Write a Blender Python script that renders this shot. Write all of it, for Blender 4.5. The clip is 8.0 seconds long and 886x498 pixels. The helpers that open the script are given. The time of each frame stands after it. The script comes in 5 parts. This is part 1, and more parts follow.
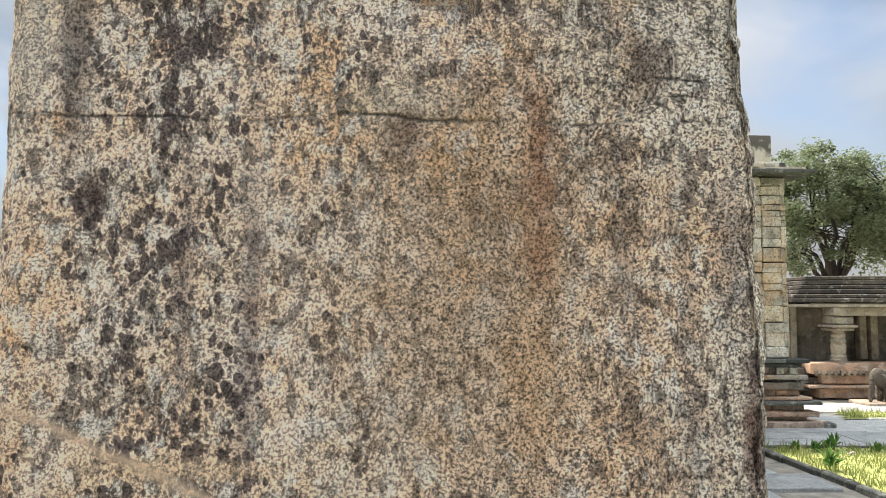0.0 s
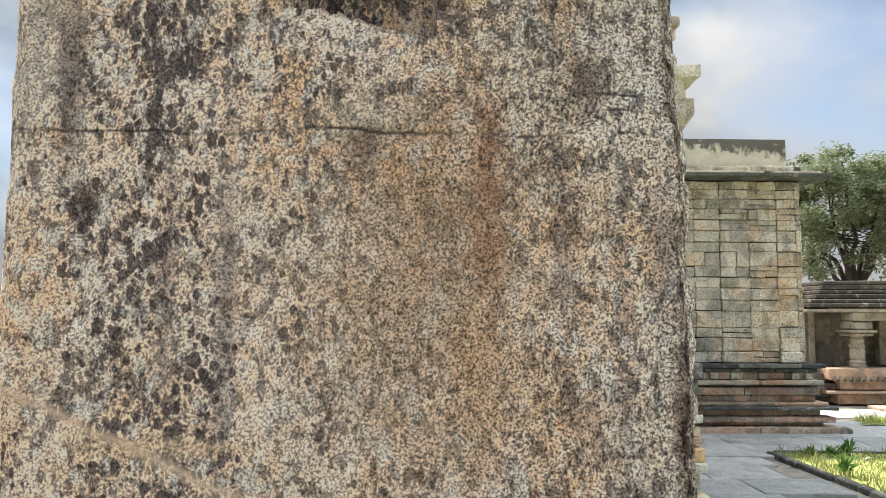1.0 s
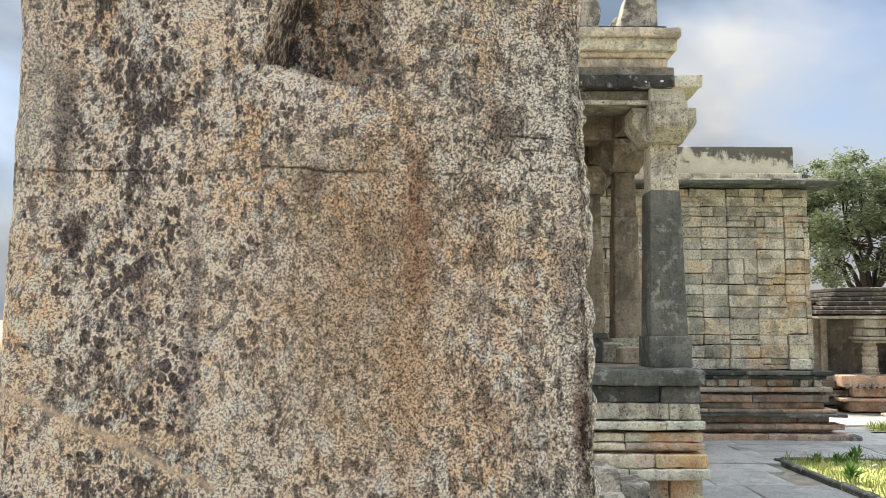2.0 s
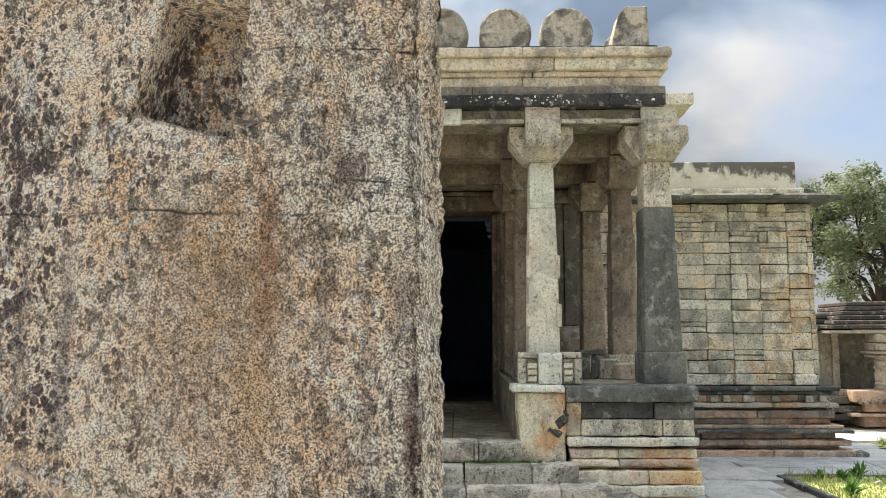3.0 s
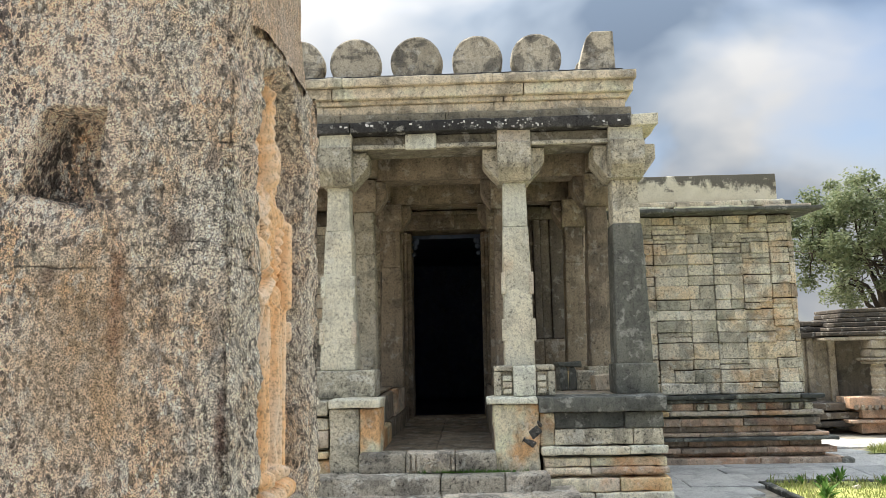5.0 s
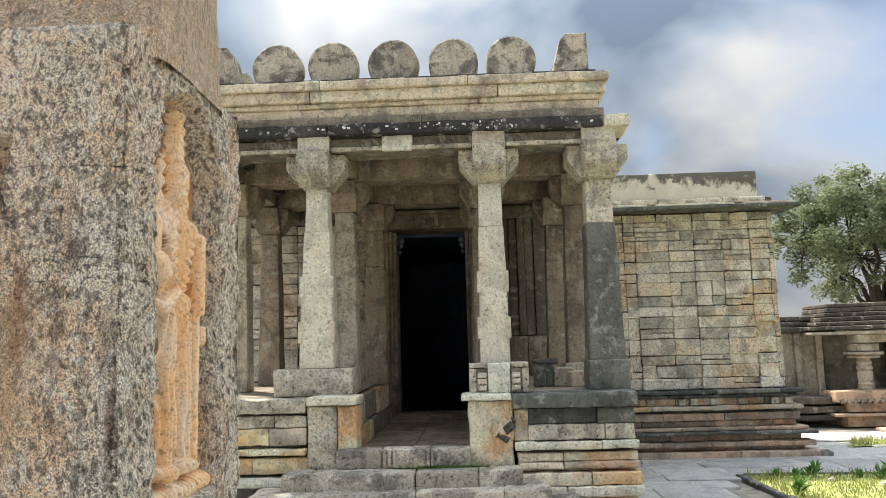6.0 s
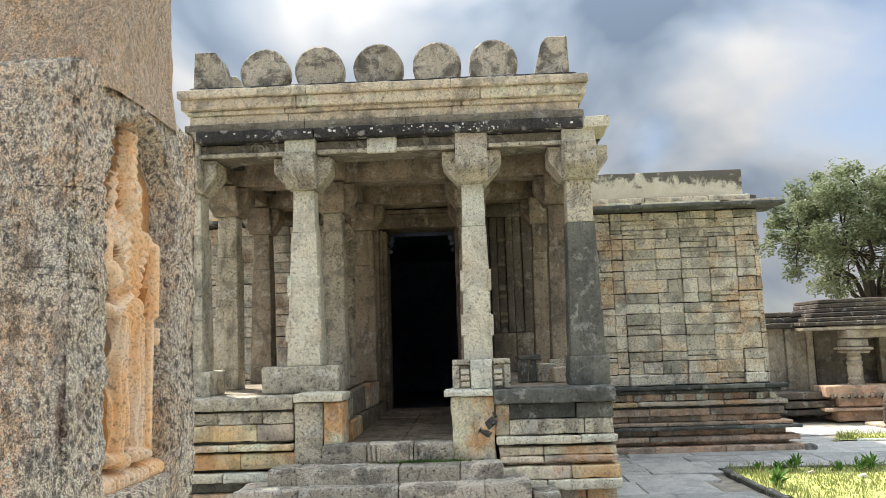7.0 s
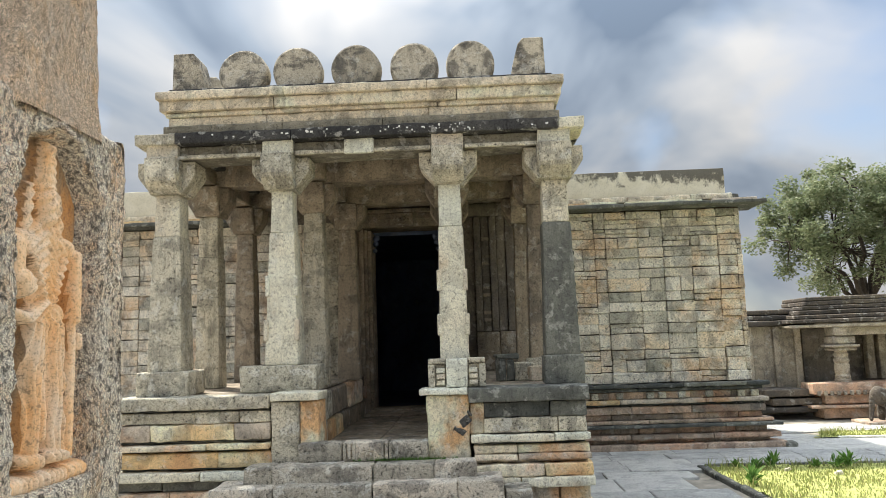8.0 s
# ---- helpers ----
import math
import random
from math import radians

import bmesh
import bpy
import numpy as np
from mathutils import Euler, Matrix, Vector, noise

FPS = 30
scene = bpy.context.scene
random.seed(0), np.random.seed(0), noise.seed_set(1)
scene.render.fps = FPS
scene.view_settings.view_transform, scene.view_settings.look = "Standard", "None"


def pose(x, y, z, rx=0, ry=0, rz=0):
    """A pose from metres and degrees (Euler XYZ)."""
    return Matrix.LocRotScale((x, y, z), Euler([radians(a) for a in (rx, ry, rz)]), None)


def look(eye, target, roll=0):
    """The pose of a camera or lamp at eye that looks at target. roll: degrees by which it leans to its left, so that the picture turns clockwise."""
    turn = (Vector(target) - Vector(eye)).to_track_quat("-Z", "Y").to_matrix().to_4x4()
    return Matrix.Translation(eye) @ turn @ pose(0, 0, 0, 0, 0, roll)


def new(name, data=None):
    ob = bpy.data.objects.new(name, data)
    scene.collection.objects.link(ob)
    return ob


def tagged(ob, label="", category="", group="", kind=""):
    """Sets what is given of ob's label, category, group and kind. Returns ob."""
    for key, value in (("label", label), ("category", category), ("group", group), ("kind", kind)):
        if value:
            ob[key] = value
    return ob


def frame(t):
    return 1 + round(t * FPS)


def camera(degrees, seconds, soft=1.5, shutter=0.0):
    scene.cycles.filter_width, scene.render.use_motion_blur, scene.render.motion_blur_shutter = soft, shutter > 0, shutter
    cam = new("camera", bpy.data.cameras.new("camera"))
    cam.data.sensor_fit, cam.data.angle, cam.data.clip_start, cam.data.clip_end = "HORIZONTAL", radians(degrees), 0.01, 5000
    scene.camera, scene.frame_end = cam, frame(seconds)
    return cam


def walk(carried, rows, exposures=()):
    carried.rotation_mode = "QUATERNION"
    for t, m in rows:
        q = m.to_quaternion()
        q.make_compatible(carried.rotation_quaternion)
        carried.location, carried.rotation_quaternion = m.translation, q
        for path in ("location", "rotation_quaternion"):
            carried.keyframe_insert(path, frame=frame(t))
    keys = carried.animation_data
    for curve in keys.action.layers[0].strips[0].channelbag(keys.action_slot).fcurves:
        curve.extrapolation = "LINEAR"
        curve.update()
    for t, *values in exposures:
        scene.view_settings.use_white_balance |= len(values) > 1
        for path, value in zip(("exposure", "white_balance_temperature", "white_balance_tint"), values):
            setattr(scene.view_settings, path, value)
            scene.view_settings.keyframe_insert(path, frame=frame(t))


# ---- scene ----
cam = camera(60.6, 8.0, soft=0.25)
METRES, EYE, TILT, LEAN, TURN = 1.55, 1.52, 0.0, 0.0, -2.5
ROWS = [
    (0.0, 0.0, 0.0, 0.0, -0.02, 4.41, -0.26),
    (0.5, 0.0172, -0.0155, -0.0004, 0.66, 4.6, -0.27),
    (1.0, 0.0335, -0.0385, -0.0055, 1.3, 4.81, -0.27),
    (2.5, 0.139, -0.1377, 0.0028, 3.0, 5.8, -0.13),
    (3.0, 0.2102, -0.1543, 0.0064, 3.69, 6.5, 0.05),
    (3.5, 0.2675, -0.1719, 0.0058, 4.28, 7.16, 0.3),
    (4.0, 0.3074, -0.2155, 0.0032, 4.61, 7.55, 0.62),
    (4.5, 0.3545, -0.2751, 0.0057, 4.71, 7.65, 0.92),
    (6.0, 0.5638, -0.3876, 0.0127, 4.73, 7.34, 1.55),
    (6.5, 0.6206, -0.4323, 0.0139, 4.83, 7.24, 1.68),
    (7.0, 0.6789, -0.4829, 0.0115, 4.88, 7.12, 1.81),
    (7.5, 0.7426, -0.506, 0.0189, 4.87, 6.98, 1.87),
    (8.0, 0.8184, -0.5093, 0.0175, 4.81, 6.92, 1.91),
]
walk(cam, [(t, pose(0, 0, EYE, TILT, LEAN, TURN) @ pose(METRES * x, METRES * y, METRES * z, 90 + pitch, roll, yaw)) for t, x, y, z, yaw, pitch, roll in ROWS])

# ---- world, sun, exposure ----
world = bpy.data.worlds.new("sky")
scene.world = world
world.use_nodes = True
SUN_EL, SUN_AZ = radians(56), radians(-38)     # azimuth from +y towards +x


def node(tree, kind, **sets):
    n = tree.nodes.new(kind)
    for key, value in sets.items():
        if key in n.inputs:
            n.inputs[key].default_value = value
    return n


def build_sky():
    t = world.node_tree
    t.nodes.clear()
    out = t.nodes.new("ShaderNodeOutputWorld")
    bg = node(t, "ShaderNodeBackground", Strength=0.1)
    sky = t.nodes.new("ShaderNodeTexSky")
    sky.sky_type, sky.sun_disc = "NISHITA", False
    sky.sun_elevation, sky.sun_rotation = SUN_EL, SUN_AZ
    co = t.nodes.new("ShaderNodeTexCoord")
    mp = t.nodes.new("ShaderNodeMapping")
    mp.inputs["Scale"].default_value = (1.5, 1.5, 2.6)
    mp.inputs["Rotation"].default_value = (0.0, 0.35, 0.3)
    mp.inputs["Location"].default_value = (0.35, 0.2, 0.55)
    cover = node(t, "ShaderNodeTexNoise", Scale=1.4, Detail=5.0, Roughness=0.46, Distortion=0.35)
    shade = node(t, "ShaderNodeTexNoise", Scale=2.0, Detail=4.5, Roughness=0.47, Distortion=0.4)
    r1 = t.nodes.new("ShaderNodeValToRGB")
    r1.color_ramp.elements[0].position, r1.color_ramp.elements[0].color = 0.28, (0, 0, 0, 1)
    r1.color_ramp.elements[1].position, r1.color_ramp.elements[1].color = 0.47, (1, 1, 1, 1)
    r2 = t.nodes.new("ShaderNodeValToRGB")
    e = r2.color_ramp.elements
    e[0].position, e[0].color = 0.36, (0.27, 0.35, 0.47, 1)
    e[1].position, e[1].color = 0.60, (1.0, 1.0, 1.0, 1)
    mid = e.new(0.455)
    mid.color = (0.52, 0.61, 0.73, 1)
    gain = t.nodes.new("ShaderNodeVectorMath")
    gain.operation = "SCALE"
    sepz = t.nodes.new("ShaderNodeSeparateXYZ")
    lift = t.nodes.new("ShaderNodeMath")      # a clouded sky is brightest overhead
    lift.operation = "MULTIPLY_ADD"
    lift.inputs[1].default_value, lift.inputs[2].default_value = 22.0, 3.2
    high = t.nodes.new("ShaderNodeMath")
    high.operation, high.inputs[1].default_value = "POWER", 2.2
    up = t.nodes.new("ShaderNodeMath")
    up.operation, up.inputs[1].default_value = "MAXIMUM", 0.0
    t.links.new(co.outputs["Generated"], sepz.inputs[0])
    t.links.new(sepz.outputs[2], up.inputs[0])
    t.links.new(up.outputs[0], high.inputs[0])
    t.links.new(high.outputs[0], lift.inputs[0])
    t.links.new(lift.outputs[0], gain.inputs["Scale"])
    mix = t.nodes.new("ShaderNodeMix")
    mix.data_type = "RGBA"
    L = t.links.new
    L(co.outputs["Generated"], mp.inputs["Vector"])
    L(mp.outputs["Vector"], cover.inputs["Vector"])
    L(mp.outputs["Vector"], shade.inputs["Vector"])
    L(cover.outputs["Fac"], r1.inputs["Fac"])
    L(shade.outputs["Fac"], r2.inputs["Fac"])
    L(r2.outputs["Color"], gain.inputs[0])
    L(r1.outputs["Color"], mix.inputs[0])
    L(sky.outputs["Color"], mix.inputs[6])
    L(gain.outputs["Vector"], mix.inputs[7])
    L(mix.outputs[2], bg.inputs["Color"])
    L(bg.outputs["Background"], out.inputs["Surface"])


build_sky()
sun = new("sun", bpy.data.lights.new("sun", "SUN"))
sun.data.energy, sun.data.angle, sun.data.color = 5.0, radians(2.0), (1.0, 0.93, 0.82)
sun.matrix_world = look((math.sin(SUN_AZ) * 30 * math.cos(SUN_EL), math.cos(SUN_AZ) * 30 * math.cos(SUN_EL), 30 * math.sin(SUN_EL)), (0, 0, 0))
scene.view_settings.exposure = 0.74


# ---- materials ----
def ramp(t, stops):
    r = t.nodes.new("ShaderNodeValToRGB")
    e = r.color_ramp.elements
    while len(e) < len(stops):
        e.new(0.5)
    for el, (p, c) in zip(e, stops):
        el.position = p
        el.color = (*c, 1) if not isinstance(c, (int, float)) else (c, c, c, 1)
    return r


def mixer(t, a, b, fac, blend="MIX"):
    m = t.nodes.new("ShaderNodeMix")
    m.data_type, m.blend_type = "RGBA", blend
    for socket, value in ((m.inputs[0], fac), (m.inputs[6], a), (m.inputs[7], b)):
        if isinstance(value, bpy.types.NodeSocket):
            t.links.new(value, socket)
        elif isinstance(value, (int, float)):
            socket.default_value = value
        else:
            socket.default_value = (*value, 1)
    return m.outputs[2]


def calc(t, op, a, b=0.0, clamp=False):
    m = t.nodes.new("ShaderNodeMath")
    m.operation, m.use_clamp = op, clamp
    for socket, value in zip(m.inputs, (a, b)):
        if isinstance(value, bpy.types.NodeSocket):
            t.links.new(value, socket)
        else:
            socket.default_value = value
    return m.outputs[0]


def fractal(t, scale, detail=4.0, rough=0.55, stretch=(1, 1, 1), shift=(0, 0, 0), twist=0.0):
    g = t.nodes.new("ShaderNodeNewGeometry")
    mp = t.nodes.new("ShaderNodeMapping")
    mp.inputs["Scale"].default_value, mp.inputs["Location"].default_value = stretch, shift
    t.links.new(g.outputs["Position"], mp.inputs["Vector"])
    n = node(t, "ShaderNodeTexNoise", Scale=scale, Detail=detail, Roughness=rough, Distortion=twist)
    t.links.new(mp.outputs["Vector"], n.inputs["Vector"])
    return n.outputs["Fac"]


def cells(t, scale, stretch, shift):
    """Distance to the nearest cell's middle, and a random value for each cell."""
    g = t.nodes.new("ShaderNodeNewGeometry")
    mp = t.nodes.new("ShaderNodeMapping")
    mp.inputs["Scale"].default_value, mp.inputs["Location"].default_value = stretch, shift
    t.links.new(g.outputs["Position"], mp.inputs["Vector"])
    n = node(t, "ShaderNodeTexVoronoi", Scale=scale)
    t.links.new(mp.outputs["Vector"], n.inputs["Vector"])
    pick = t.nodes.new("ShaderNodeSeparateColor")
    t.links.new(n.outputs["Color"], pick.inputs[0])
    return n.outputs["Distance"], pick.outputs[0]


def start(name, rough=0.9):
    m = bpy.data.materials.new(name)
    m.use_nodes = True
    t = m.node_tree
    b = t.nodes["Principled BSDF"]
    b.inputs["Roughness"].default_value = rough
    b.inputs["Specular IOR Level"].default_value = 0.25
    return m, t, b


def finish(t, b, colour, bumps):
    t.links.new(colour, b.inputs["Base Color"])
    last = None
    for height, strength, dist in bumps:
        n = t.nodes.new("ShaderNodeBump")
        n.inputs["Strength"].default_value, n.inputs["Distance"].default_value = strength, dist
        t.links.new(height, n.inputs["Height"])
        if last:
            t.links.new(last, n.inputs["Normal"])
        last = n.outputs["Normal"]
    if last:
        t.links.new(last, b.inputs["Normal"])


def stone_mat(name, tones, dark=(0.05, 0.05, 0.05), stain=0.4, streak=0.3, vary=0.25, size=1.0, bump=0.6, rough=0.9, tint=None, tint_at=0.6, speck=0.5):
    """Weathered stone: broad tones, lichen stains, rain streaks, grain; each piece differs a little."""
    m, t, b = start(name, rough)
    info = t.nodes.new("ShaderNodeObjectInfo")
    rnd = info.outputs["Random"]
    broad = fractal(t, 2.2 * size, 5, 0.6, shift=(3, 1, 7))
    mixed = calc(t, "ADD", calc(t, "MULTIPLY", broad, 1 - vary), calc(t, "MULTIPLY", rnd, vary))
    k = len(tones)
    col = ramp(t, [(0.3 + 0.4 * i / (k - 1), c) for i, c in enumerate(tones)])
    t.links.new(mixed, col.inputs["Fac"])
    c = col.outputs["Color"]
    if tint:
        tm = ramp(t, [(tint_at, 0.0), (tint_at + 0.12, 1.0)])
        t.links.new(fractal(t, 1.7 * size, 4, 0.6, shift=(11, 5, 2)), tm.inputs["Fac"])
        c = mixer(t, c, tint, calc(t, "MULTIPLY", tm.outputs["Color"], 0.75))
    # rain streaks, dark growth in ragged blotches, pale lichen, then grain
    run = ramp(t, [(0.5, 0.0), (0.66, 1.0)])
    t.links.new(fractal(t, 8 * size, 6, 0.7, stretch=(1, 1, 0.14)), run.inputs["Fac"])
    c = mixer(t, c, dark, calc(t, "MULTIPLY", run.outputs["Color"], streak))
    blot = ramp(t, [(0.50, 0.0), (0.55, 0.65), (0.66, 1.0)])
    t.links.new(fractal(t, 4.2 * size, 10, 0.64, shift=(5, 9, 4), twist=0.5), blot.inputs["Fac"])
    c = mixer(t, c, dark, calc(t, "MULTIPLY", blot.outputs["Color"], stain))
    pale = ramp(t, [(0.56, 0.0), (0.60, 1.0)])
    t.links.new(fractal(t, 7 * size, 10, 0.68, shift=(2, 2, 8), twist=0.3), pale.inputs["Fac"])
    c = mixer(t, c, (0.70, 0.69, 0.62), calc(t, "MULTIPLY", pale.outputs["Color"], 0.55 * speck))
    grain = fractal(t, 120, 4, 0.8)
    pits = fractal(t, 38, 6, 0.75, shift=(1, 4, 1))
    hewn = fractal(t, 11, 4, 0.6, shift=(8, 3, 5))
    gr = ramp(t, [(0.38, 1 - 0.75 * speck), (0.5, 1.0), (0.66, 1.0 + 0.35 * speck)])
    t.links.new(grain, gr.inputs["Fac"])
    c = mixer(t, c, gr.outputs["Color"], 1.0, "MULTIPLY")
    pr = ramp(t, [(0.36, max(0.05, 1 - 1.1 * speck)), (0.455, 1.0), (0.62, 1.0 + 0.18 * speck)])
    t.links.new(pits, pr.inputs["Fac"])
    c = mixer(t, c, pr.outputs["Color"], 1.0, "MULTIPLY")
    finish(t, b, c, [(hewn, bump * 0.7, 0.035), (pits, bump, 0.018), (grain, bump * 0.9, 0.005)])
    return m


def pillar_mat(name, bare=False):
    """Coarse granite with a crust of round dark lichen, ochre and pale patches, and a few cracks."""
    m, t, b = start(name, 0.92)
    geo = t.nodes.new("ShaderNodeNewGeometry")
    sep = t.nodes.new("ShaderNodeSeparateXYZ")
    t.links.new(geo.outputs["Position"], sep.inputs[0])
    X, Y, Z = sep.outputs
    broad = fractal(t, 5.5, 5, 0.6, stretch=(1, 1, 0.7), shift=(1.4, 0.2, 2.6))
    col = ramp(t, [(0.32, (0.76, 0.63, 0.50)), (0.45, (0.89, 0.69, 0.49)), (0.55, (0.90, 0.77, 0.62)), (0.66, (0.86, 0.58, 0.34))])
    t.links.new(broad, col.inputs["Fac"])
    c = col.outputs["Color"]
    side = calc(t, "ADD", calc(t, "MULTIPLY", X, 2.6), calc(t, "MULTIPLY", calc(t, "SUBTRACT", broad, 0.5), 2.2))
    grey = ramp(t, [(0.36, 0.0), (0.72, 1.0)])
    t.links.new(side, grey.inputs["Fac"])
    if bare:
        c = mixer(t, c, (0.56, 0.42, 0.29), 0.6)
    else:
        c = mixer(t, c, (0.80, 0.75, 0.62), calc(t, "MULTIPLY", grey.outputs["Color"], 0.75))
    ochre = ramp(t, [(0.54, 0.0), (0.66, 1.0)])
    t.links.new(fractal(t, 9, 6, 0.65, stretch=(1, 1, 0.55), shift=(0.3, 3, 0.2)), ochre.inputs["Fac"])
    c = mixer(t, c, (0.74, 0.46, 0.22), calc(t, "MULTIPLY", ochre.outputs["Color"], 0.65))
    # runs of dark growth down the face
    runs = fractal(t, 11, 5, 0.65, stretch=(1, 1, 0.22), shift=(2.2, 0, 1), twist=0.3)
    patch = fractal(t, 13, 5, 0.6, shift=(7, 2, 3), twist=0.5)
    dens = calc(t, "ADD", calc(t, "MULTIPLY", runs, 0.6), calc(t, "MULTIPLY", patch, 0.4))
    # round lichen dots, two sizes
    wob = fractal(t, 60, 3, 0.6)
    jag = calc(t, "MULTIPLY", calc(t, "SUBTRACT", fractal(t, 240, 3, 0.7, shift=(2, 6, 3)), 0.5), 0.45)
    room = calc(t, "MULTIPLY", calc(t, "SUBTRACT", dens, 0.41), 3.0)
    rings = []
    for scale, shift, grow in ((112, (0, 0, 0), 1.05), (250, (4, 4, 4), 0.95)):
        far_off, own = cells(t, scale, (1, 1, 0.72), shift)
        reach = calc(t, "MULTIPLY", calc(t, "MULTIPLY", room, grow), calc(t, "ADD", 0.35, calc(t, "MULTIPLY", own, 1.15)))
        edge_r = ramp(t, [(0.0, 1.0), (0.06, 0.0)])
        t.links.new(calc(t, "SUBTRACT", calc(t, "ADD", far_off, jag), reach), edge_r.inputs["Fac"])
        rings.append(edge_r)
    # the round growth covers the west half of the face and thins out towards the carved arris
    spread = calc(t, "ADD", calc(t, "DIVIDE", calc(t, "SUBTRACT", 0.17, X), 0.22), calc(t, "MULTIPLY", calc(t, "SUBTRACT", patch, 0.5), 3.0), True)
    big = calc(t, "MULTIPLY", rings[0].outputs["Color"], calc(t, "ADD", 0.12, calc(t, "MULTIPLY", spread, 0.88)))
    tiny = calc(t, "MULTIPLY", rings[1].outputs["Color"], calc(t, "ADD", 0.25, calc(t, "MULTIPLY", spread, 0.65)))
    hue = mixer(t, (0.072, 0.050, 0.046), (0.13, 0.108, 0.105), patch)
    amount = 0.6 if bare else 0.88
    c = mixer(t, c, hue, calc(t, "MULTIPLY", big, amount))
    c = mixer(t, c, hue, calc(t, "MULTIPLY", tiny, amount * 0.85))
    # merged dark crust
    crust = ramp(t, [(0.60, 0.0), (0.68, 1.0)])
    t.links.new(calc(t, "ADD", calc(t, "MULTIPLY", runs, 0.75), calc(t, "MULTIPLY", wob, 0.25)), crust.inputs["Fac"])
    c = mixer(t, c, (0.11, 0.075, 0.06), calc(t, "MULTIPLY", crust.outputs["Color"], 0.2))
    # ragged black growth and pale lichen of a few centimetres, thickest on the carved side
    flank = calc(t, "ADD", 0.72, calc(t, "MULTIPLY", calc(t, "GREATER_THAN", Y, 0.625), 0.1))
    black = ramp(t, [(0.515, 0.0), (0.55, 1.0)])
    t.links.new(fractal(t, 85, 7, 0.72, stretch=(1, 1, 0.66), shift=(1, 7, 3)), black.inputs["Fac"])
    c = mixer(t, c, (0.085, 0.075, 0.065), calc(t, "MULTIPLY", black.outputs["Color"], calc(t, "MULTIPLY", flank, 0.4 if bare else 1.0)))
    white = ramp(t, [(0.53, 0.0), (0.58, 1.0)])
    t.links.new(fractal(t, 60, 8, 0.76, stretch=(1, 1, 0.6), shift=(9, 2, 6)), white.inputs["Fac"])
    c = mixer(t, c, (0.86, 0.82, 0.71), calc(t, "MULTIPLY", white.outputs["Color"], 0.3 if bare else 0.7))
    # stains with shapes of their own: x, z, half width, half height, colour, strength
    if not bare:
        ragged = calc(t, "MULTIPLY", calc(t, "SUBTRACT", fractal(t, 28, 6, 0.72, shift=(6, 6, 1)), 0.5), 2.6)
        face = calc(t, "LESS_THAN", Y, 0.64)
        for bx, bz, rx, rz, tone, power in (
                (0.05, 1.54, 0.11, 0.17, (0.44, 0.31, 0.19), 0.62), (0.165, 1.58, 0.008, 0.16, (0.14, 0.11, 0.10), 0.4), (0.215, 1.46, 0.010, 0.12, (0.14, 0.11, 0.10), 0.35), (-0.12, 1.50, 0.010, 0.16, (0.13, 0.10, 0.10), 0.55), (-0.17, 1.56, 0.008, 0.13, (0.12, 0.09, 0.09), 0.5), (-0.17, 1.40, 0.07, 0.008, (0.78, 0.60, 0.40), 0.7), (0.096, 1.50, 0.022, 0.14, (0.58, 0.36, 0.18), 0.35), (-0.018, 1.680, 0.05, 0.02, (0.70, 0.62, 0.47), 0.6),
                (-0.296, 1.73, 0.02, 0.07, (0.66, 0.60, 0.49), 0.7), (-0.262, 1.72, 0.016, 0.08, (0.11, 0.09, 0.08), 0.75), (-0.243, 1.60, 0.012, 0.018, (0.09, 0.06, 0.05), 0.9),
                (0.19, 1.715, 0.022, 0.03, (0.13, 0.09, 0.07), 0.75), (-0.005, 1.655, 0.016, 0.022, (0.18, 0.12, 0.09), 0.7), (0.263, 1.43, 0.010, 0.07, (0.15, 0.07, 0.05), 0.75),
                (0.252, 1.57, 0.018, 0.07, (0.13, 0.10, 0.09), 0.55), (0.24, 1.83, 0.012, 0.02, (0.13, 0.10, 0.09), 0.7), (0.10, 1.62, 0.012, 0.09, (0.36, 0.19, 0.11), 0.6), (0.005, 1.845, 0.03, 0.06, (0.30, 0.17, 0.09), 0.7)):
            dx = calc(t, "DIVIDE", calc(t, "SUBTRACT", X, bx), rx)
            dz = calc(t, "DIVIDE", calc(t, "SUBTRACT", Z, bz), rz)
            dist = calc(t, "SQRT", calc(t, "ADD", calc(t, "MULTIPLY", dx, dx), calc(t, "MULTIPLY", dz, dz)))
            spot = calc(t, "SUBTRACT", 1.35, calc(t, "ADD", dist, ragged), True)
            c = mixer(t, c, tone, calc(t, "MULTIPLY", calc(t, "MULTIPLY", spot, face), power))
    # fine upright furrows where the crust is grey
    furrow = ramp(t, [(0.42, 1.0), (0.50, 0.0)])
    t.links.new(fractal(t, 300, 5, 0.75, stretch=(1, 1, 0.5), shift=(5, 1, 8)), furrow.inputs["Fac"])
    c = mixer(t, c, (0.06, 0.05, 0.045), calc(t, "MULTIPLY", furrow.outputs["Color"], calc(t, "ADD", 0.06, calc(t, "MULTIPLY", grey.outputs["Color"], 0.45))))
    # salt and pepper grain
    g1 = fractal(t, 420, 3, 0.85)
    g2 = fractal(t, 210, 4, 0.75, shift=(9, 1, 2))
    gr = ramp(t, [(0.44, 0.0), (0.485, 1.0), (0.54, 1.6)])
    t.links.new(g1, gr.inputs["Fac"])
    c = mixer(t, c, gr.outputs["Color"], calc(t, "SUBTRACT", 0.8, calc(t, "MULTIPLY", spread, 0.2)), "MULTIPLY")
    g3 = ramp(t, [(0.37, 0.06), (0.43, 1.0), (0.60, 1.3)])
    t.links.new(g2, g3.inputs["Fac"])
